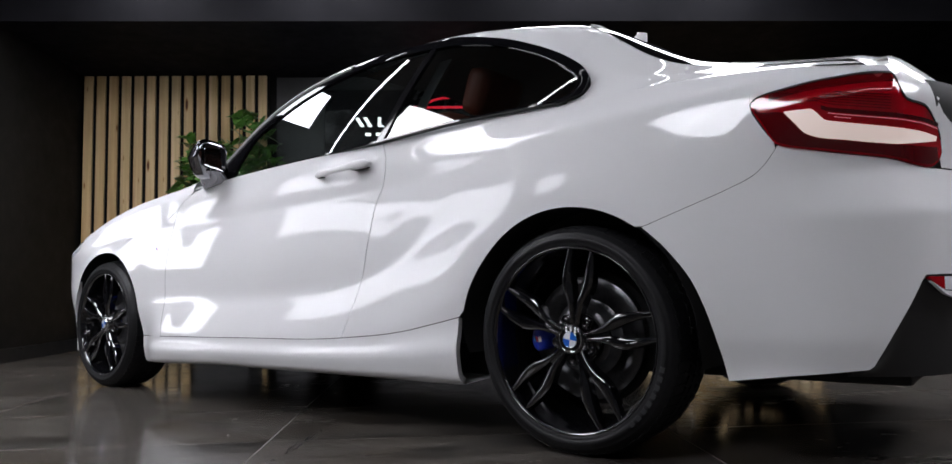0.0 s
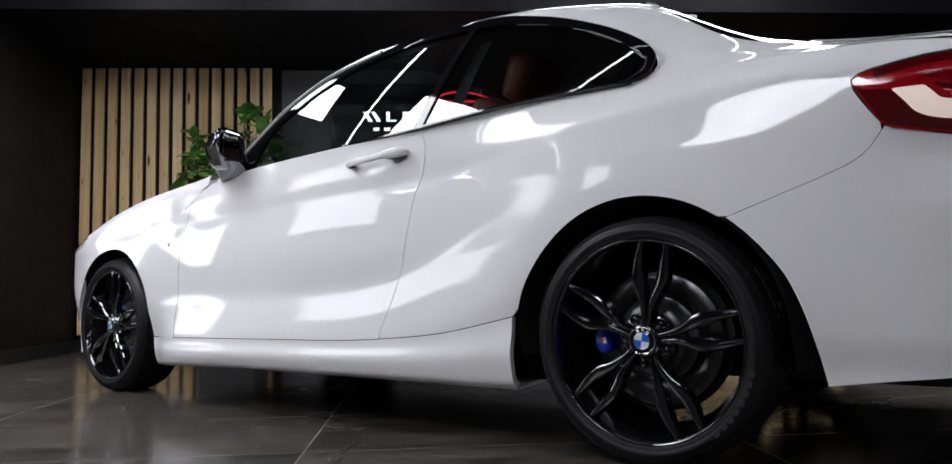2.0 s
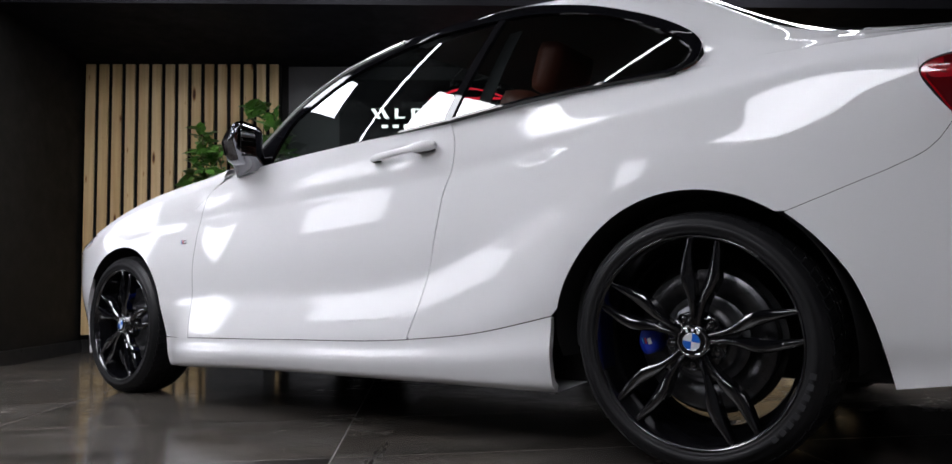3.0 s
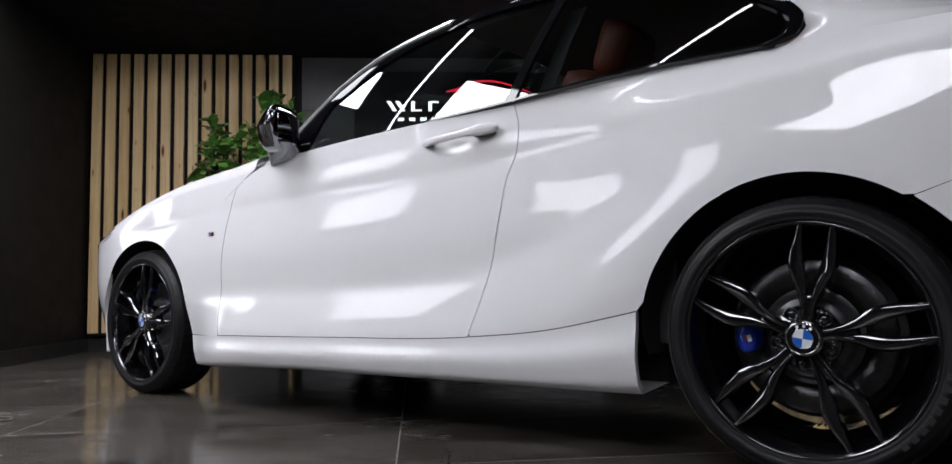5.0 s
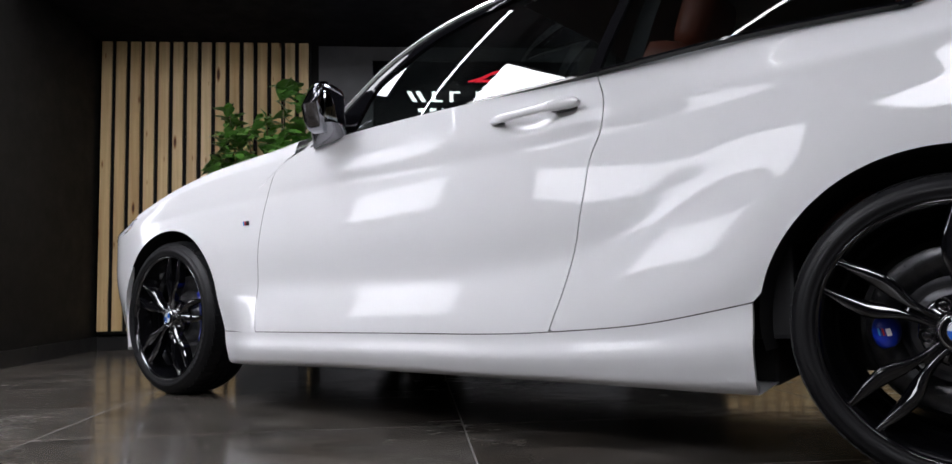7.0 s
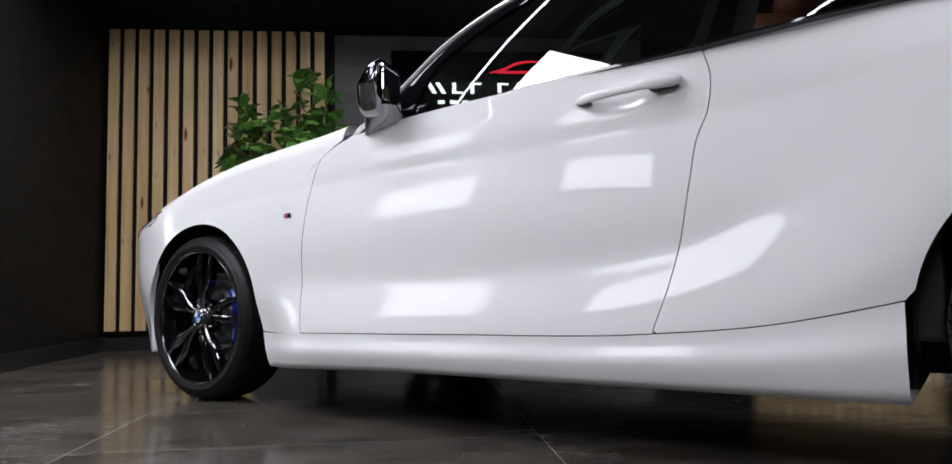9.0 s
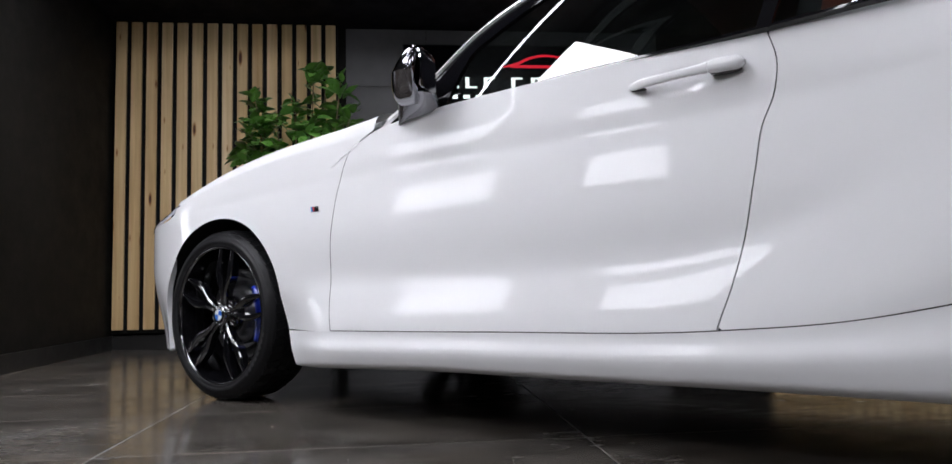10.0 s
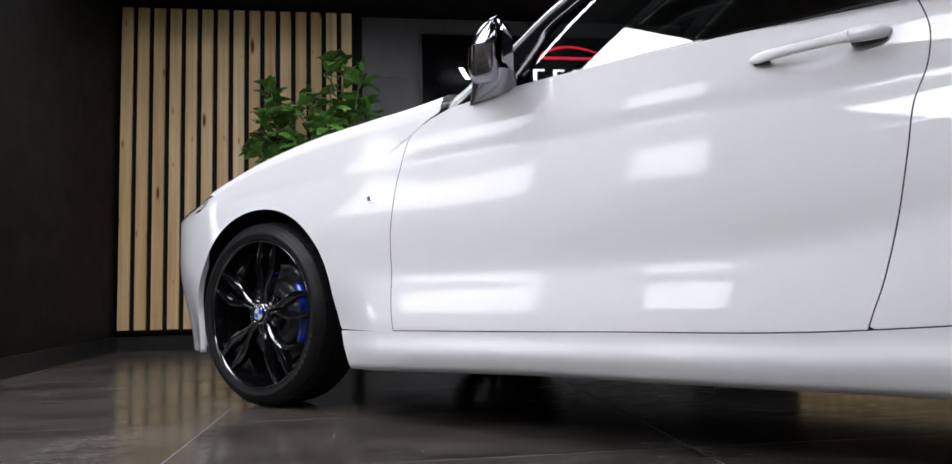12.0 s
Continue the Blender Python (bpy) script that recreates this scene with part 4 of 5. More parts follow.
rear_low = broken_line([(-1.62, 0.44), (-1.0, 0.462), (-0.853, 0.460), (-0.815, 0.399), (-0.77, 0.333), (-0.722, 0.255), (-0.543, 0.236), (-0.39, 0.216), (-0.2, 0.2)])


rear_arch_x = smooth_curve([(0.18, -0.421), (0.225, -0.413), (0.332, -0.39), (0.447, -0.350), (0.53, -0.292), (0.594, -0.226), (0.61, -0.205)])


def rear_bumper_point(s, t):
    u = -0.6
    z = 0.4
    for _ in range(12):
        ua = min(rear_arch_x(z), -0.222)
        u = ua + (-1.62 - ua) * (s ** 1.5)
        z = rear_low(u) + (rear_top(u) - rear_low(u)) * t
    return side(u, z)


rear_bumper = part("rear_bumper", sheet(rear_bumper_point, 90, 40, (-0.5, 1, 0), 0.02), PAINT, car, "white rear bumper")
part("rear_diffuser", sheet(lambda s, t: (lambda u: (lambda z, q: (q[0] + 0.03 * (1 - t), q[1] - 0.012 - 0.03 * (1 - t), z))(0.235 + (rear_low(u) + 0.01 - 0.235) * t, side(u, 0.4)))(-0.69 - 0.93 * s), 60, 12, (-1, 0.5, 0), 0.02), SATIN_BLACK, car, "black lower bumper insert")
def reflector_band(u0, u1, low, high, proud, mat, label, name):
    return part(name, sheet(lambda s, t: (lambda u: (lambda q: (q[0] - proud, q[1] + 0.6 * proud, q[2]))(side(u, low(u) + (high(u) - low(u)) * t)))(u0 + (u1 - u0) * s), 20, 3, (-1, 1, 0), 0.010), mat, car, label)


slot_low = smooth_curve([(-0.858, 0.452), (-0.88, 0.438), (-0.905, 0.427), (-1.0, 0.424), (-1.3, 0.424)])
reflector_band(-0.860, -0.902, slot_low, lambda u: 0.4555, 0.003, RED, "slim red reflector", "rear_reflector")
# the lens's white is a reflection of a light panel, painted on
reflector_band(-0.902, -1.25, slot_low, lambda u: 0.4555, 0.003, ROUNDEL_WHITE, "reflector lens, painted white for the light it mirrors", "reflector_lens")
reflector_band(-0.862, -1.25, lambda u: slot_low(u) - 0.003 - 0.016 * ease(-0.86, -0.95, u), lambda u: slot_low(u) - 0.003, 0.004, PAINT, "white lip under the reflector", "bumper_lip")

front_low = smooth_curve([(3.0, 0.17), (3.2, 0.165), (3.6, 0.17), (4.05, 0.18)])
front_top = smooth_curve([(3.0, 0.705), (3.037, 0.690), (3.2, 0.668), (3.4, 0.640), (4.05, 0.62)])


def front_bumper_point(s, t):
    u = 3.1
    z = 0.4
    for _ in range(12):
        if z > HUB:
            ua = WHEELBASE + math.sqrt(max((0.356 + 0.022 * max(0.0, 1 - (z - HUB) / 0.166)) ** 2 - (z - HUB) ** 2, 0.0001))
        else:
            ua = 3.068 - 0.012 * (HUB - z) / 0.15
        ua = max(ua, 3.004)
        u = ua + (4.05 - ua) * (s ** 1.4)
        z = front_low(u) + (front_top(u) - front_low(u)) * t
    return side(u, z)


front_bumper = part("front_bumper", sheet(front_bumper_point, 70, 36, (0.5, 1, 0), 0.02), PAINT, car, "white front bumper")


def headlamp_point(s, t):
    u = 2.965 + 0.45 * s
    lo = front_top(max(u, 3.0)) + 0.003 + 0.030 * (1 - s) ** 3
    hi = max(lo + 0.004, belt(u) - 0.002 - 0.010 * (1 - s))
    q = side(u, lo + (hi - lo) * t)
    return (q[0], q[1] + 0.003, q[2])


headlamp = part("headlamp", sheet(headlamp_point, 24, 8, (0.5, 1, 0), 0.012), HEADLAMP, car, "dark headlamp with a clear lens")
both(headlamp)


# tail lamps
def lamp_point(s, t, proud=0.004, a=0.0, b=1.0):
    u = -0.492 - 0.480 * s
    f = a + (b - a) * t
    z = lamp_low(u) - 0.003 + (lamp_top(u) - lamp_low(u) + 0.004) * f
    q = side(u, z)
    proud += 0.009 * math.sin(math.pi * min(max(s, 0), 1)) * math.sin(math.pi * min(max(f, 0), 1))
    return (q[0] - proud * 0.5, q[1] + proud, q[2])


tail = part("tail_lamp", sheet(lamp_point, 50, 14, (-0.4, 1, 0), 0.012), RED, car, "glossy red tail lamp")
def lamp_at(u, z, proud=0.006):
    """A point over the lens, by its place on the body."""
    lo, hi = lamp_low(u), lamp_top(u)
    return lamp_point((-0.492 - u) / 0.480, (z + 0.003 - lo) / (hi - lo + 0.004), proud)


def lamp_band(name, mat, u0, u1, low, high, proud, label, n=48, k=5):
    """A band of the lamp between two lines, from u0 back to u1."""
    return part(name, sheet(lambda s, t: (lambda u: lamp_at(u, low(u) + (high(u) - low(u)) * t, proud))(u0 + (u1 - u0) * s), n, k, (-0.4, 1, 0), 0.002), mat, tail, label)


guide_high = smooth_curve([(-0.560, 0.8425), (-0.566, 0.8430), (-0.616, 0.8425), (-0.632, 0.829), (-0.648, 0.8135), (-0.665, 0.8095), (-0.762, 0.794), (-0.83, 0.786), (-0.90, 0.779), (-0.95, 0.772)])
guide_low = smooth_curve([(-0.560, 0.8405), (-0.580, 0.815), (-0.602, 0.789), (-0.632, 0.776), (-0.69, 0.767), (-0.764, 0.757), (-0.83, 0.752), (-0.90, 0.756), (-0.95, 0.762)])
dark_high = smooth_curve([(-0.497, 0.866), (-0.508, 0.850), (-0.556, 0.842), (-0.580, 0.814), (-0.602, 0.788), (-0.632, 0.775), (-0.69, 0.766), (-0.764, 0.756), (-0.83, 0.750), (-0.90, 0.748), (-0.95, 0.748)])
line_mid = smooth_curve([(-0.63, 0.8405), (-0.654, 0.830), (-0.70, 0.821), (-0.762, 0.812), (-0.83, 0.805), (-0.90, 0.798), (-0.95, 0.79)])
lamp_band("light_guide", LIGHT_BAR, -0.5605, -0.95, guide_low, guide_high, 0.0064, "pale light guide", 70, 6)
lamp_band("lamp_edge", DEEP_RED, -0.499, -0.955, lambda u: lamp_low(u) + 0.002, dark_high, 0.0056, "dark red lower edge", 60, 5)
lamp_band("lamp_top", DEEP_RED, -0.53, -0.815, lambda u: lamp_top(u) - 0.018 - 0.006 * ease(-0.6, -0.75, u), lambda u: lamp_top(u) - 0.003, 0.0058, "dark red upper edge")
lamp_band("light_line", LIGHT_LINE, -0.655, -0.95, lambda u: line_mid(u) - 0.0016, line_mid, 0.0066, "fine pale light line", 48, 1)
lamp_band("light_line", LIGHT_LINE, -0.668, -0.705, lambda u: line_mid(u) - 0.0085, lambda u: line_mid(u) - 0.0068, 0.0066, "fine pale light line", 16, 1)
lamp_band("lamp_inner", DEEP_RED, -0.64, -0.95, lambda u: line_mid(u) + 0.003, lambda u: line_mid(u) + 0.0125, 0.0058, "dark red recess over the light line", 40, 2)
for k in range(6):
    lamp_band("lens_rib", DEEP_RED, -0.612 - 0.012 * k, -0.80, lambda u: line_mid(max(u, -0.80)) + 0.020 + 0.0062 * k, lambda u: line_mid(max(u, -0.80)) + 0.0212 + 0.0062 * k, 0.0058, "", 30, 1)
part("lamp_gasket", sheet(lambda s, t: lamp_point(0.006 + 0.985 * s, 0.985 + 0.03 * t, 0.0066), 120, 2, (-0.4, 1, 0), 0.004), SATIN_BLACK, tail, "thin black gasket")
both(tail)


# door mirror
def mirror_point(s, t):
    """A rounded housing that narrows to its foot, cut flat towards the rear."""
    a, b = 2 * math.pi * s, math.pi * (t - 0.5)
    p = lambda v, e: math.copysign(abs(v) ** e, v)
    x = p(math.cos(b), 0.5) * p(math.cos(a), 0.66)
    z = p(math.cos(b), 0.5) * p(math.sin(a), 0.66)
    y = p(math.sin(b), 0.5)
    x = x * 0.064 * (1 - 0.22 * max(0.0, z)) if x > 0 else x * 0.030
    out = max(0.0, y)
    wedge = 0.012 * abs(z) * out
    low = max(0.0, -z)
    return (1.695 + x - 0.022 * y - 0.030 * z * (1 if x > 0 else 0.3) + 0.020 * low, 0.893 + 0.088 * y - wedge - 0.045 * low, 1.010 + z * (0.076 + 0.004 * y))


mirror = part("door_mirror", sheet(mirror_point, 48, 24, (0, 0, 0.001), 0.0), MIRROR_CAP, car, "gloss black door mirror")


def foot_point(s, t):
    a = 2 * math.pi * s
    f = ease(0, 1, t)
    p = lambda v: math.copysign(abs(v) ** 0.7, v)
    return (1.709 + 0.045 * f + (0.056 + 0.022 * f) * p(math.cos(a)), 0.878 - 0.070 * f + (0.046 - 0.010 * f) * p(math.sin(a)), 0.958 - 0.052 * f - 0.012 * f * math.cos(a))


bm = sheet(foot_point, 24, 6, (0, 0, 0.001), 0.0)
part("mirror_foot", bm, MIRROR_CAP, mirror, "gloss black mirror foot")
part("mirror_glass", sheet(lambda s, t: (1.661 - 0.020 * (2 * s - 1), 0.885 + 0.060 * (2 * s - 1), 1.014 + 0.048 * (2 * t - 1)), 4, 4, (-1, 0, 0), 0.004), MIRROR, mirror, "mirror glass")
both(mirror)

# door handle
grip_half = smooth_curve([(0, 0.004), (0.03, 0.009), (0.10, 0.0115), (0.4, 0.0105), (0.64, 0.0112), (0.72, 0.014), (0.80, 0.0168), (0.92, 0.0168), (0.97, 0.013), (1, 0.004)])
grip_stand = smooth_curve([(0, 0.006), (0.05, 0.012), (0.15, 0.021), (0.45, 0.028), (0.7, 0.029), (0.88, 0.023), (1, 0.012)])


def grip_point(s, t):
    """A slim bowed grip with a broad rounded rear end."""
    x = 1.064 - 0.272 * s
    z = 0.8745 + 0.0175 * s
    a = 2 * math.pi * t
    p = lambda v: math.copysign(abs(v) ** 0.75, v)
    deep = 0.006 + 0.004 * ease(0.66, 0.76, s)
    return (x, side(x, z)[1] + grip_stand(s) + deep * p(math.cos(a)), z + grip_half(s) * p(math.sin(a)))


handle = part("door_handle", sheet(lambda s, t: grip_point(0.715 * s, t), 44, 20, (0, 0.001, 0), 0.0), PAINT, door, "white pull handle")
part("lock_cover", sheet(lambda s, t: grip_point(0.721 + 0.279 * s, t), 26, 20, (0, 0.001, 0), 0.0), PAINT, handle, "white lock cover")
part("handle_root", sheet(lambda s, t: (lambda g, q: (g[0], q[1] - 0.004 + (g[1] - q[1]) * t, g[2] - 0.001))(grip_point(0.02 + 0.13 * s, 0.75), side(1.064 - 0.272 * (0.02 + 0.13 * s), 0.868)), 8, 3, (0, 0, -1), 0.003), SATIN_BLACK, handle, "dark handle root")
part("lock_root", sheet(lambda s, t: (lambda g, q: (g[0], q[1] - 0.004 + (g[1] - q[1]) * t, g[2] - 0.001))(grip_point(0.73 + 0.24 * s, 0.75), side(1.064 - 0.272 * (0.73 + 0.24 * s), 0.88)), 8, 3, (0, 0, -1), 0.003), STEEL, handle, "grey lock root")
for o in (door, wing, quarter, a_pillar, trim, belt_trim, b_post, quarter_glass, sill, roof):
    both(o)

# wing badge
bm = sheet(lambda s, t: (lambda q: (q[0], q[1] + 0.003, q[2]))(side(2.196 - 0.036 * s + 0.006 * t, 0.657 + 0.017 * t)), 3, 2, (0, 1, 0), 0.003)
badge = part("wing_badge", bm, CHROME, car, "small silver badge with coloured stripes")
for i, m in enumerate((STRIPE_CYAN, STRIPE_NAVY, STRIPE_RED)):
    part("stripe", sheet(lambda s, t, i=i: (lambda q: (q[0], q[1] + 0.0045, q[2]))(side(2.195 - 0.005 * i - 0.0045 * s + 0.006 * t, 0.658 + 0.015 * t)), 1, 1, (0, 1, 0), 0.001), m, badge)

# roof aerial
def fin_point(s, t):
    a = 2 * math.pi * t
    f = 1 - (1 - s) ** 2
    length, width = 0.075 * (1 - 0.72 * f), 0.024 * (1 - 0.85 * f)
    x = 0.20 - 0.055 * f + length * math.cos(a)
    return (x, width * math.sin(a), roof_mid(x) - 0.004 + 0.052 * s)


part("aerial_fin", sheet(fin_point, 8, 20, (0, 0, 0.001), 0.0), PAINT, car, "white roof aerial fin")


# ---- car: dark inside ----
def core(lo, hi, name="underbody", mat=DARK):
    bm = bmesh.new()
    box(bm, [b - a for a, b in zip(lo, hi)], [(a + b) / 2 for a, b in zip(lo, hi)], 0.01)
    return part(name, bm, mat, car, "", smooth=False)


core((0.36, -0.70, 0.165), (2.33, 0.70, 0.30))
core((-0.75, -0.52, 0.19), (0.5, 0.52, 0.62), "rear_underbody")
core((2.2, -0.52, 0.18), (3.2, 0.52, 0.66), "engine_bay")
core((-0.70, -0.70, 0.62), (0.30, 0.70, 0.90), "boot_floor")
core((1.75, -0.74, 0.30), (2.25, 0.74, 0.80), "bulkhead")
core((0.3, 0.68, 0.28), (2.2, 0.775, 0.90), "door_lining", PLASTIC)
core((0.3, -0.775, 0.28), (2.2, -0.68, 0.90), "door_lining", PLASTIC)


def liner(xc, rad):
    """The dark tub round a wheel, from just inside the arch edge to behind the wheel."""
    def point(s, t):
        a = math.pi * (-0.05 + 1.12 * s)
        x, z = xc + rad * math.cos(a), HUB + rad * math.sin(a)
        y = side(x, max(z, 0.2))[1] - 0.004 - 0.02 * ease(0.33, 0.22, z)
        return (x, y + (0.42 - y) * t, z)

    both(part("wheel_arch_liner", sheet(point, 48, 4, (0, 0, -1), 0.0), DARK, car))


liner(0.0, 0.3515)
liner(WHEELBASE, 0.379)
part("headlining", sheet(lambda s, t: (lambda q: (q[0], q[1], q[2] - 0.035))(upper(0.15 + 1.0 * s, 0.52 * (2 * t - 1))), 16, 12, (0, 0, -1), 0.0), PLASTIC, car, "black headlining")
part("shut_backing", sheet(lambda s, t: (lambda q: (q[0], q[1] - 0.013, q[2]))(side(0.45 + 1.85 * s, 0.262 + (belt(0.45 + 1.85 * s) - 0.01 - 0.262) * t)), 40, 20, (0, 1, 0), 0.0), SHUT, car)


def seat(name, x, y, w, recline, mat, head=True):
    bm = bmesh.new()
    box(bm, (0.50, w, 0.16), (x + 0.28, y, 0.48), 0.05)
    ob = part(name, bm, mat, car, "tan-red leather seat")
    bm = bmesh.new()
    box(bm, (0.14, w, 0.62), (0, 0, 0.31), 0.05, None)
    bmesh.ops.transform(bm, matrix=pose(x, y, 0.50, 0, -recline, 0), verts=bm.verts)
    part("backrest", bm, mat, ob)
    if head:
        bm = bmesh.new()
        box(bm, (0.10, 0.26, 0.18), (0, 0, 0.72), 0.04)
        bmesh.ops.transform(bm, matrix=pose(x, y, 0.50, 0, -recline, 0), verts=bm.verts)
        part("headrest", bm, mat, ob)
    return ob


seat("front_seat", 0.82, 0.37, 0.50, 18, LEATHER)
seat("front_seat", 0.82, -0.37, 0.50, 18, LEATHER)
seat("rear_seat", 0.28, 0.33, 0.5, 24, LEATHER, False)
seat("rear_seat", 0.28, -0.33, 0.5, 24, LEATHER, False)
core((1.45, -0.70, 0.62), (1.95, 0.70, 0.86), "dashboard", PLASTIC)
bm = bmesh.new()
tube(bm, [(1.36 + 0.06 * math.sin(a), 0.37 + 0.18 * math.cos(a), 0.80 + 0.17 * math.sin(a)) for a in [2 * math.pi * k / 24 for k in range(25)]], 0.016, 8)
part("steering_wheel", bm, SATIN_BLACK, car, "black steering wheel")
part("seat_belt", sheet(lambda s, t: (lambda x, z: (x, glass_y(x, z) - 0.05, z))(0.645 + 0.05 * t - 0.03 * s, 1.0 + 0.28 * s), 6, 1, (0, 1, 0), 0.004), PLASTIC, car, "seat belt strap")


# ---- car: wheels ----
def strip(bm, rows):
    """A band of quads between lines of points; each band keeps its own points, so its edges stay crisp."""
    vs = [[bm.verts.new(p) for p in row] for row in rows]
    for a, b in zip(vs, vs[1:]):
        for k in range(len(a) - 1):
            bm.faces.new((a[k], a[k + 1], b[k + 1], b[k]))


SPOKE_TURN = 81
# along a spoke, from the hub out: radius, outer edge, inner edge, ridge, height of the face
BLADE = ((0.040, 0.0150, 0.0016, 0.45, -0.021), (0.060, 0.0160, 0.0022, 0.45, -0.0175), (0.085, 0.0205, 0.0032, 0.50, -0.0140), (0.108, 0.0285, 0.0052, 0.56, -0.0115), (0.132, 0.0405, 0.0090, 0.60, -0.0098),
         (0.158, 0.0470, 0.0150, 0.56, -0.0090), (0.185, 0.0465, 0.0200, 0.48, -0.0092), (0.215, 0.0430, 0.0235, 0.45, -0.0102), (0.2445, 0.0395, 0.0260, 0.45, -0.0125))
blade_out, blade_in, blade_ridge, blade_face = (smooth_curve([(row[0], row[i]) for row in BLADE]) for i in (1, 2, 3, 4))
blade_fall = smooth_curve([(0.04, 0.004), (0.085, 0.007), (0.13, 0.011), (0.16, 0.013), (0.20, 0.009), (0.2445, 0.004)])
blade_cut = smooth_curve([(0.04, 0.002), (0.085, 0.0035), (0.11, 0.006), (0.14, 0.0072), (0.18, 0.0045), (0.2445, 0.002)])


def blade(sign, w):
    """One spoke of a pair: a ridged bar with a steep inner facet, a chamfered outer edge and deep flanks."""
    bm = bmesh.new()
    lines = []
    for i in range(25):
        r = 0.040 + 0.2045 * i / 24
        o, n, y = blade_out(r), blade_in(r), w + blade_face(r)
        mid = n + (o - n) * blade_ridge(r)
        deep = 0.034 - 0.012 * ease(0.19, 0.24, r)
        prof = ((o + 0.0012, -deep), (o, -0.0062), (o - 0.0024, -0.0030), (mid + 0.0012, -0.0003), (mid - 0.0012, -0.0003), (n + 0.0022, -blade_cut(r)), (n, -blade_fall(r)), (n - 0.0004, -deep))
        lines.append([(-r, y + d, sign * q) for q, d in prof])
    for k in range(7):
        # broad facets are crowned a little, so that they mirror in narrow streaks
        crown = {2: 0.0011, 4: -0.0009}.get(k, 0.0)
        rows = []
        for row in lines:
            a, b = Vector(row[k]), Vector(row[k + 1])
            m = (a + b) / 2
            rows.append([a, (a * 0.5 + m * 0.5) + Vector((0, crown * 0.75, 0)), m + Vector((0, crown, 0)), (b * 0.5 + m * 0.5) + Vector((0, crown * 0.75, 0)), b] if crown else [a, b])
        strip(bm, rows)
    bmesh.ops.recalc_face_normals(bm, faces=bm.faces)
    for f in bm.faces:
        f.normal_update()
    # each band faces outwards
    for f in bm.faces:
        c = f.calc_center_median()
        r = -c.x
        heart = Vector((c.x, w - 0.024, sign * (blade_out(r) + blade_in(r)) / 2))
        if f.normal.dot(c - heart) < 0:
            f.normal_flip()
    return bm


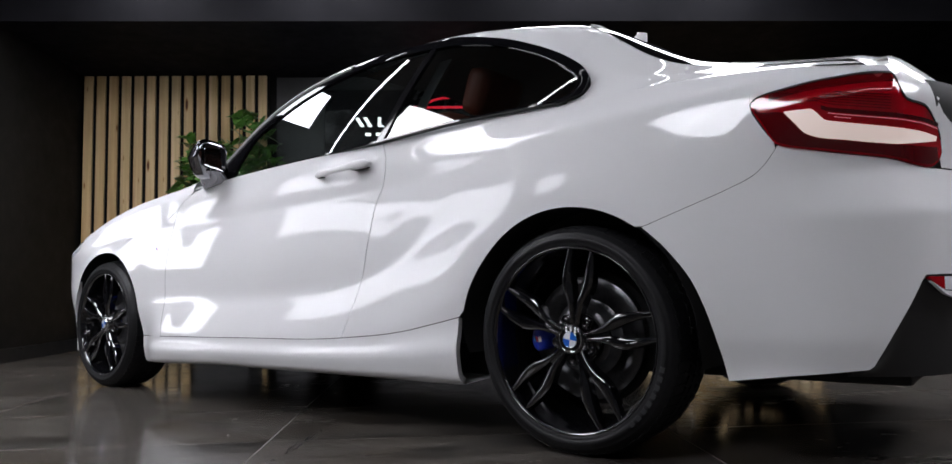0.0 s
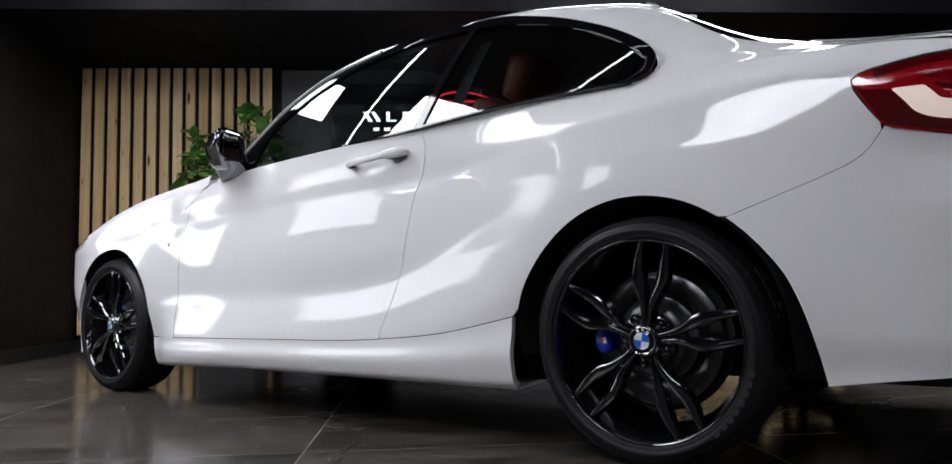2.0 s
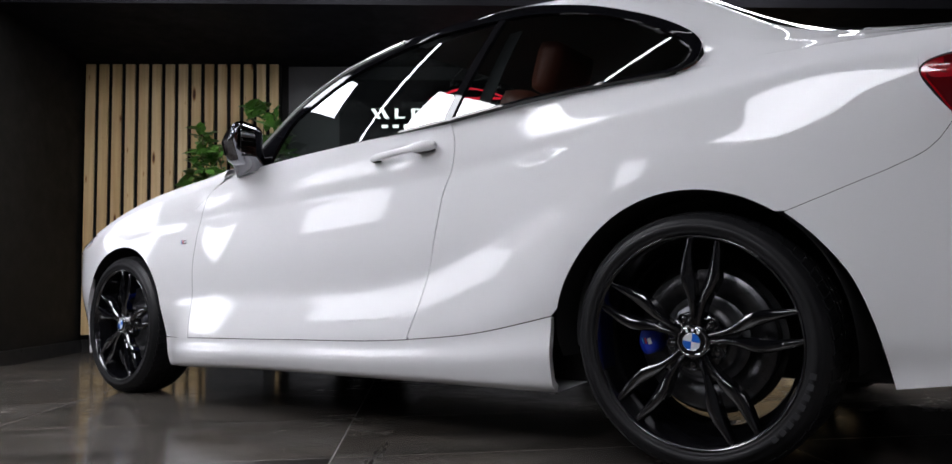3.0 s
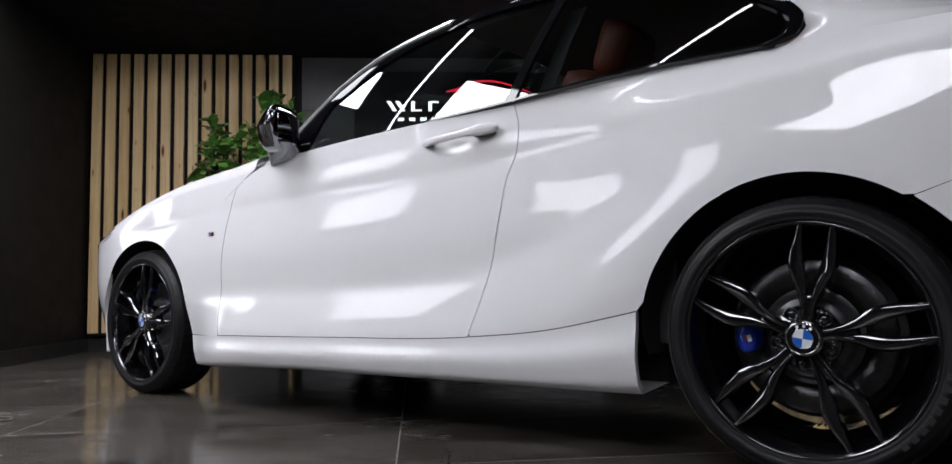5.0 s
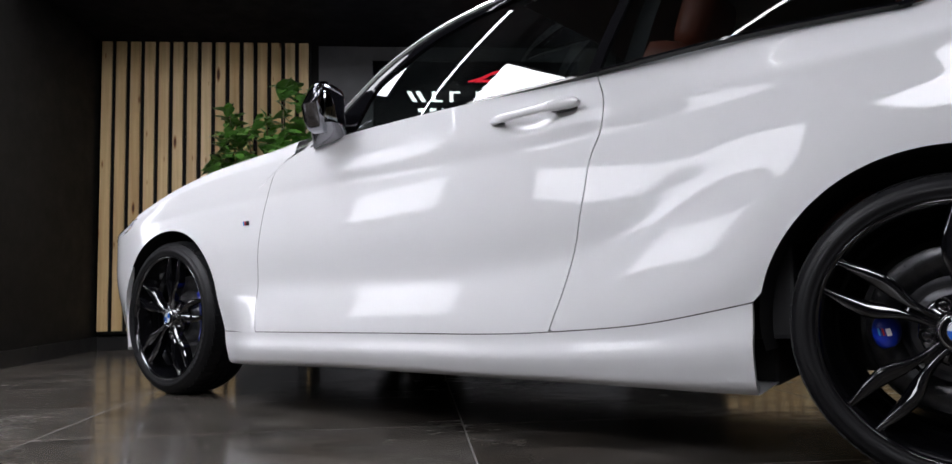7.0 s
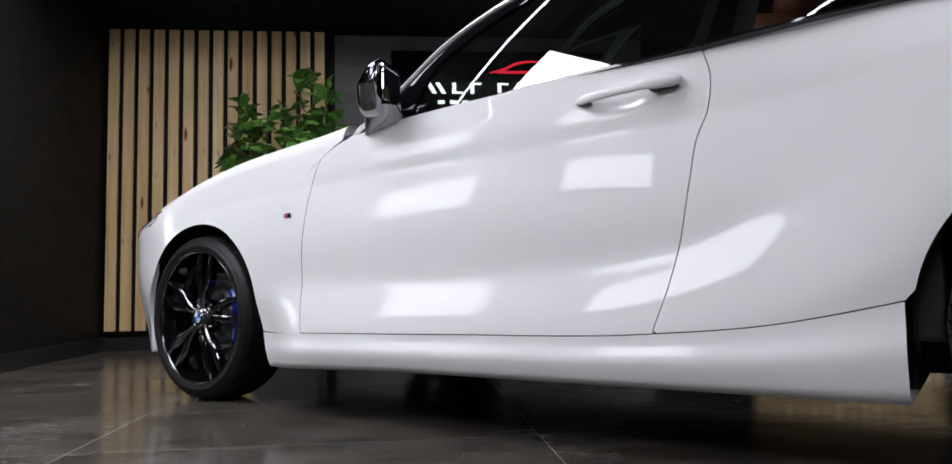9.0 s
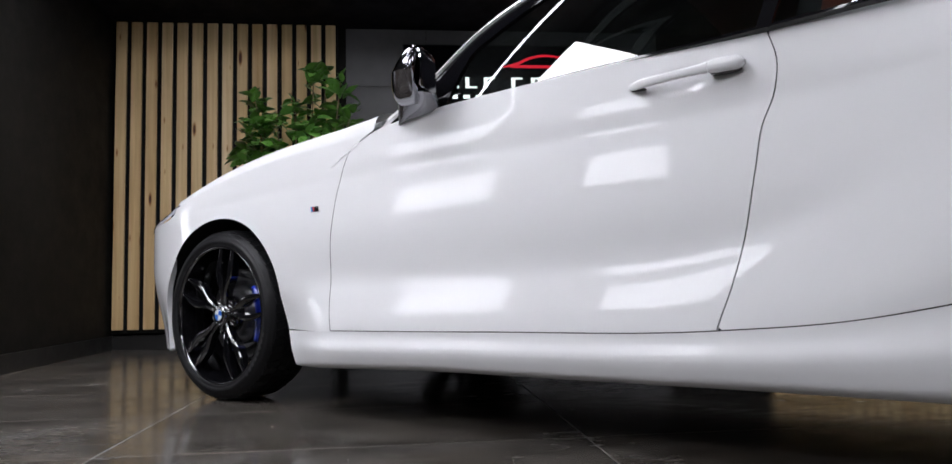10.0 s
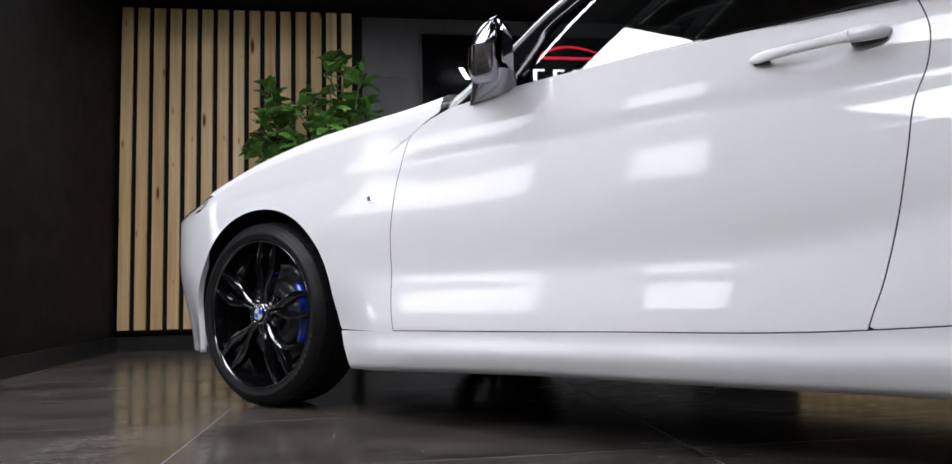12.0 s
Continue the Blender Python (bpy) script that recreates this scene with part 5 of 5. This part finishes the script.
def wheel(x, y, half, left=True, R=AXLE, lift=AXLE):
    """A gloss black alloy with five twin spokes, its tyre and brake disc. Built at the origin facing +y."""
    bm = bmesh.new()
    w = half
    lathe(bm, [(0.2440, w - 0.0115), (0.2415, w - 0.019), (0.2385, w - 0.032), (0.2335, w - 0.050), (0.2265, w - 0.072), (0.219, w - 0.10), (0.214, w - 0.13), (0.212, -w + 0.03), (0.225, -w + 0.015), (0.245, -w + 0.01)], 120)
    lathe(bm, [(0.2520, w - 0.012), (0.2515, w - 0.0065), (0.2500, w - 0.0050), (0.2475, w - 0.0056), (0.2440, w - 0.0115)], 120)
    ob = part("wheel", bm, ALLOY, car, "gloss black five twin-spoke alloy wheel")
    # tyre
    bm = bmesh.new()
    f = (R - 0.2515) / (AXLE - 0.2515)
    tall = lambda r: r if r < 0.2515 else 0.2515 + (r - 0.2515) * f
    lathe(bm, [(tall(r), q) for r, q in ((0.246, w - 0.020), (0.2515, w - 0.0085), (0.2545, w - 0.0035), (0.2575, w - 0.0028), (0.2615, w - 0.0038), (0.2635, w - 0.0012), (0.2700, w), (0.2760, w - 0.0003), (0.2765, w - 0.0018), (0.2835, w - 0.0040), (0.2900, w - 0.0090), (0.2905, w - 0.0105), (0.2960, w - 0.0165), (0.3005, w - 0.026),
               (AXLE - 0.0040, w - 0.040), (AXLE - 0.0055, w - 0.06), (AXLE - 0.005, 0.03), (AXLE - 0.005, -0.03), (AXLE - 0.006, -w + 0.05), (0.296, -w + 0.015), (0.28, -w), (0.255, -w + 0.004), (0.244, -w + 0.02))], 144)
    part("tyre", bm, RUBBER, ob, "black low-profile road tyre")
    bm = bmesh.new()
    for k in range(64):
        a = 2 * math.pi * k / 64
        m = Matrix.Rotation(-a, 4, "Y") @ Matrix.Translation((R - 0.0058, w - 0.047, 0)) @ Matrix.Rotation(radians(10), 4, "Z") @ Matrix.Rotation(radians(14), 4, "X")
        bmesh.ops.create_cube(bm, size=1, matrix=m @ Matrix.Diagonal((0.0085, 0.046, 0.0268, 1)))
    for yy in (-0.055, -0.018, 0.02):
        for k in range(64):
            a = 2 * math.pi * (k + 0.5) / 64
            m = Matrix.Rotation(-a, 4, "Y") @ Matrix.Translation((R - 0.0046, yy, 0)) @ Matrix.Rotation(radians(-20), 4, "X")
            bmesh.ops.create_cube(bm, size=1, matrix=m @ Matrix.Diagonal((0.0088, 0.030, 0.025, 1)))
    part("tread", bm, RUBBER, ob, "tread blocks", smooth=False)
    # the maker's raised mark on the sidewall, as plain bars
    for k in range(8):
        bm = bmesh.new()
        a = radians(14 + 5.0 * k)
        box(bm, (0.013, 0.0012, 0.0135), (0.2705, w, 0), 0, None)
        bmesh.ops.rotate(bm, cent=(0, 0, 0), matrix=Matrix.Rotation(math.pi - a, 3, "Y"), verts=bm.verts)
        part("sidewall_bar", bm, RUBBER_MARK, ob, "", smooth=False)

    for k in range(5):
        ang = radians(SPOKE_TURN - 72 * k)
        for sign in (-1, 1):
            bm = blade(sign, w)
            bmesh.ops.rotate(bm, cent=(0, 0, 0), matrix=Matrix.Rotation(ang, 3, "Y"), verts=bm.verts)
            part("spoke", bm, ALLOY, ob)
        # the web that joins a pair at its root
        bm = bmesh.new()
        rows = [[(-r, w + f - 0.004, q) for q in (-h, 0, h)] for r, f, h in ((0.036, -0.022, 0.011), (0.06, -0.0215, 0.010), (0.085, -0.021, 0.009), (0.10, -0.026, 0.008), (0.108, -0.040, 0.008))]
        strip(bm, rows)
        bmesh.ops.rotate(bm, cent=(0, 0, 0), matrix=Matrix.Rotation(ang, 3, "Y"), verts=bm.verts)
        part("spoke_web", bm, ALLOY, ob)
    bm = bmesh.new()
    lathe(bm, [(0.001, w - 0.020), (0.0365, w - 0.0195), (0.0385, w - 0.021), (0.0415, w - 0.034), (0.046, w - 0.041), (0.066, w - 0.043), (0.071, w - 0.048), (0.074, w - 0.085), (0.05, w - 0.10)], 60)
    part("hub", bm, ALLOY, ob)
    for k in range(5):
        a = radians(SPOKE_TURN + 36 - 72 * k)
        bm = bmesh.new()
        lathe(bm, [(0.0150, -0.010), (0.0150, 0.004), (0.0138, 0.0052), (0.0126, 0.0045), (0.0118, -0.004), (0.0085, -0.004), (0.0080, 0.003), (0.0062, 0.0042), (0.0005, 0.0042)], 24)
        bmesh.ops.translate(bm, vec=(-0.0565 * math.cos(a), w - 0.038, 0.0565 * math.sin(a)), verts=bm.verts)
        part("wheel_bolt", bm, ALLOY, ob, "recessed wheel bolt")
    # centre cap: chrome rings, black ring and four quarters
    bm = bmesh.new()
    c = w - 0.0095
    lathe(bm, [(0.0352, c - 0.012), (0.0352, c - 0.003), (0.0345, c - 0.0012), (0.0330, c - 0.0006), (0.0318, c - 0.0016)], 48)
    lathe(bm, [(0.0222, c - 0.0012), (0.0216, c + 0.0003), (0.0206, c + 0.0003), (0.0203, c - 0.0010)], 48)
    part("centre_cap", bm, CHROME, ob, "silver-rimmed round centre cap")
    bm = bmesh.new()
    lathe(bm, [(0.0322, c - 0.0016), (0.030, c - 0.0010), (0.0215, c - 0.0003), (0.0205, c - 0.0006), (0.0005, c - 0.0010)], 48)
    part("cap_face", bm, GLOSS_BLACK, ob, "black cap face")
    for k in range(4):
        bm = bmesh.new()
        n = 8
        a0 = radians(SPOKE_TURN + 90 * k)
        hub = bm.verts.new((0, c + 0.0006, 0))
        ring = [bm.verts.new((-0.0205 * math.cos(a0 + math.pi / 2 * i / n), c, 0.0205 * math.sin(a0 + math.pi / 2 * i / n))) for i in range(n + 1)]
        for i in range(n):
            bm.faces.new((hub, ring[i], ring[i + 1]))
        part("cap_quarter", bm, ROUNDEL_BLUE if k % 2 else ROUNDEL_WHITE, ob)
    # plain pale bars for the letters round the cap's upper edge
    for a in (128, 98, 68):
        bm = bmesh.new()
        box(bm, (0.0055, 0.0006, 0.0055), (0.0268, c - 0.0004, 0))
        bmesh.ops.rotate(bm, cent=(0, 0, 0), matrix=Matrix.Rotation(-radians(a), 3, "Y"), verts=bm.verts)
        part("cap_bar", bm, ROUNDEL_WHITE, ob, "", smooth=False)
    # disc with its pale hat
    bm = bmesh.new()
    lathe(bm, [(0.108, w - 0.112), (0.1085, w - 0.110), (0.168, w - 0.110), (0.170, w - 0.112), (0.170, w - 0.136), (0.08, w - 0.136)], 72)
    disc = part("brake_disc", bm, STEEL, ob, "bare steel brake disc")
    bm = bmesh.new()
    lathe(bm, [(0.070, w - 0.070), (0.084, w - 0.072), (0.089, w - 0.078), (0.093, w - 0.106), (0.108, w - 0.1115)], 60)
    part("disc_hat", bm, HAT, disc, "pale grey disc hat")
    bm = bmesh.new()
    lathe(bm, [(0.06, w - 0.15), (0.16, w - 0.152), (0.185, w - 0.147)], 48)
    part("dust_shield", bm, DARK, disc, "dark dust shield")
    ob.matrix_basis = pose(x, y, lift) if left else pose(x, y, lift, 0, 0, 180)
    return ob


def caliper(wx, wy, angle, spread, r0, r1, mark):
    bm = bmesh.new()
    n = 18
    rows = []
    for i in range(n + 1):
        a = radians(angle - spread + 2 * spread * i / n)
        full = math.sin(math.pi * (0.04 + 0.92 * i / n)) ** 0.35
        rm, hw = (r0 + r1) / 2, (r1 - r0) / 2 * full
        bulge = 0.012 * full
        prof = [(rm - hw, -0.055), (rm - hw, -0.014), (rm - hw * 0.8, -0.003 + bulge), (rm, 0.002 + bulge), (rm + hw * 0.8, -0.003 + bulge), (rm + hw, -0.014), (rm + hw, -0.055)]
        rows.append([bm.verts.new((wx - r * math.cos(a), wy + d, AXLE + r * math.sin(a))) for r, d in prof])
    for a, b in zip(rows, rows[1:]):
        for k in range(6):
            bm.faces.new((a[k], b[k], b[k + 1], a[k + 1]))
    bm.faces.new(rows[0])
    bm.faces.new(rows[-1])
    bmesh.ops.recalc_face_normals(bm, faces=bm.faces)
    ob = part("brake_caliper", bm, BLUE, car, "blue painted brake caliper")
    if mark:
        a, rm = radians(angle), (r0 + r1) / 2
        for i, (m, w) in enumerate(((STRIPE_CYAN, 0.003), (STRIPE_NAVY, 0.003), (STRIPE_RED, 0.003), (ROUNDEL_WHITE, 0.009))):
            bm = bmesh.new()
            box(bm, (w, 0.002, 0.015), (wx - rm * math.cos(a) + 0.009 - (0.0038 * i if i < 3 else 0.0175), wy + 0.0150, AXLE + rm * math.sin(a)), 0, Matrix.Rotation(radians(15), 4, "Y"))
            part("stripe", bm, m, ob, smooth=False)
    return ob


wheel(-0.006, 0.762, 0.122)
wheel(WHEELBASE + 0.006, 0.744, 0.113, True, 0.314, 0.3135)
wheel(-0.006, -0.762, 0.122, False)
wheel(WHEELBASE + 0.006, -0.744, 0.113, False, 0.314, 0.3135)
caliper(0.0, 0.818, 182, 15, 0.098, 0.150, True)
caliper(WHEELBASE, 0.776, 4, 42, 0.122, 0.168, False)


# ---- floor tiles ----
def floor_tiles():
    """Dark marble slabs, 1.235 by 0.597 m, with narrow joints; the meshes are shared."""
    bm = bmesh.new()
    box(bm, (1.2308, 0.5928, 0.006), (0, 0, -0.003), 0.0004)
    me = bpy.data.meshes.new("floor_tile")
    bm.to_mesh(me)
    bm.free()
    me.materials.append(TILE)
    for i in range(-6, 8):
        for k in range(-4, 13):
            u, v = 1.25 + 1.235 * (i - 0.5) + 0.0, 2.205 + 0.597 * (k - 0.5)
            if u < UL - 0.6 or v < V0 - 0.3 or u > U1 + 0.6 or v > V1 + 0.3:
                continue
            ob = new("floor_tile", me)
            ob.parent = floor
            ob.location = ROOM @ Vector((u, v, 0))
            ob.rotation_euler = (0, 0, radians(ROOM_TURN))


floor_tiles()
wall_tiles()


# a dried dark splash on the tiles beside the door, and a few crumbs of grit
def floor_marks():
    rng = random.Random(5)
    bm = bmesh.new()
    for i in range(46):
        f = rng.random()
        x, y = 0.64 + 0.23 * f + rng.gauss(0, 0.010), 1.36 - 0.38 * f + rng.gauss(0, 0.012)
        r = rng.uniform(0.004, 0.016) * (1 - 0.3 * abs(2 * f - 1))
        ring = [bm.verts.new((x + r * rng.uniform(0.5, 1.1) * (1.5 * math.cos(a) * 0.5 - 0.8 * math.sin(a) * 0.5), y + r * rng.uniform(0.5, 1.1) * (-1.6 * math.cos(a) * 0.8), 0.0006 + 0.00002 * i)) for a in [2 * math.pi * k / 9 for k in range(9)]]
        bm.faces.new(ring)
    bmesh.ops.recalc_face_normals(bm, faces=bm.faces)
    tagged(part("floor_stain", bm, STAIN, None, "", smooth=False), "dried dark splash of small spots on the tiles", "stain", kind="stuff")
    bm = bmesh.new()
    for i in range(40):
        x, y = rng.uniform(-0.3, 4.2), rng.uniform(0.95, 2.4)
        bmesh.ops.create_icosphere(bm, subdivisions=1, radius=rng.uniform(0.0012, 0.0035), matrix=Matrix.Translation((x, y, 0.002)) @ Matrix.Diagonal((1, rng.uniform(0.6, 1.8), 0.5, 1)))
    tagged(part("grit", bm, GROUT, None, "", smooth=False), "pale crumbs of grit scattered over the floor", "grit", kind="stuff")


floor_marks()
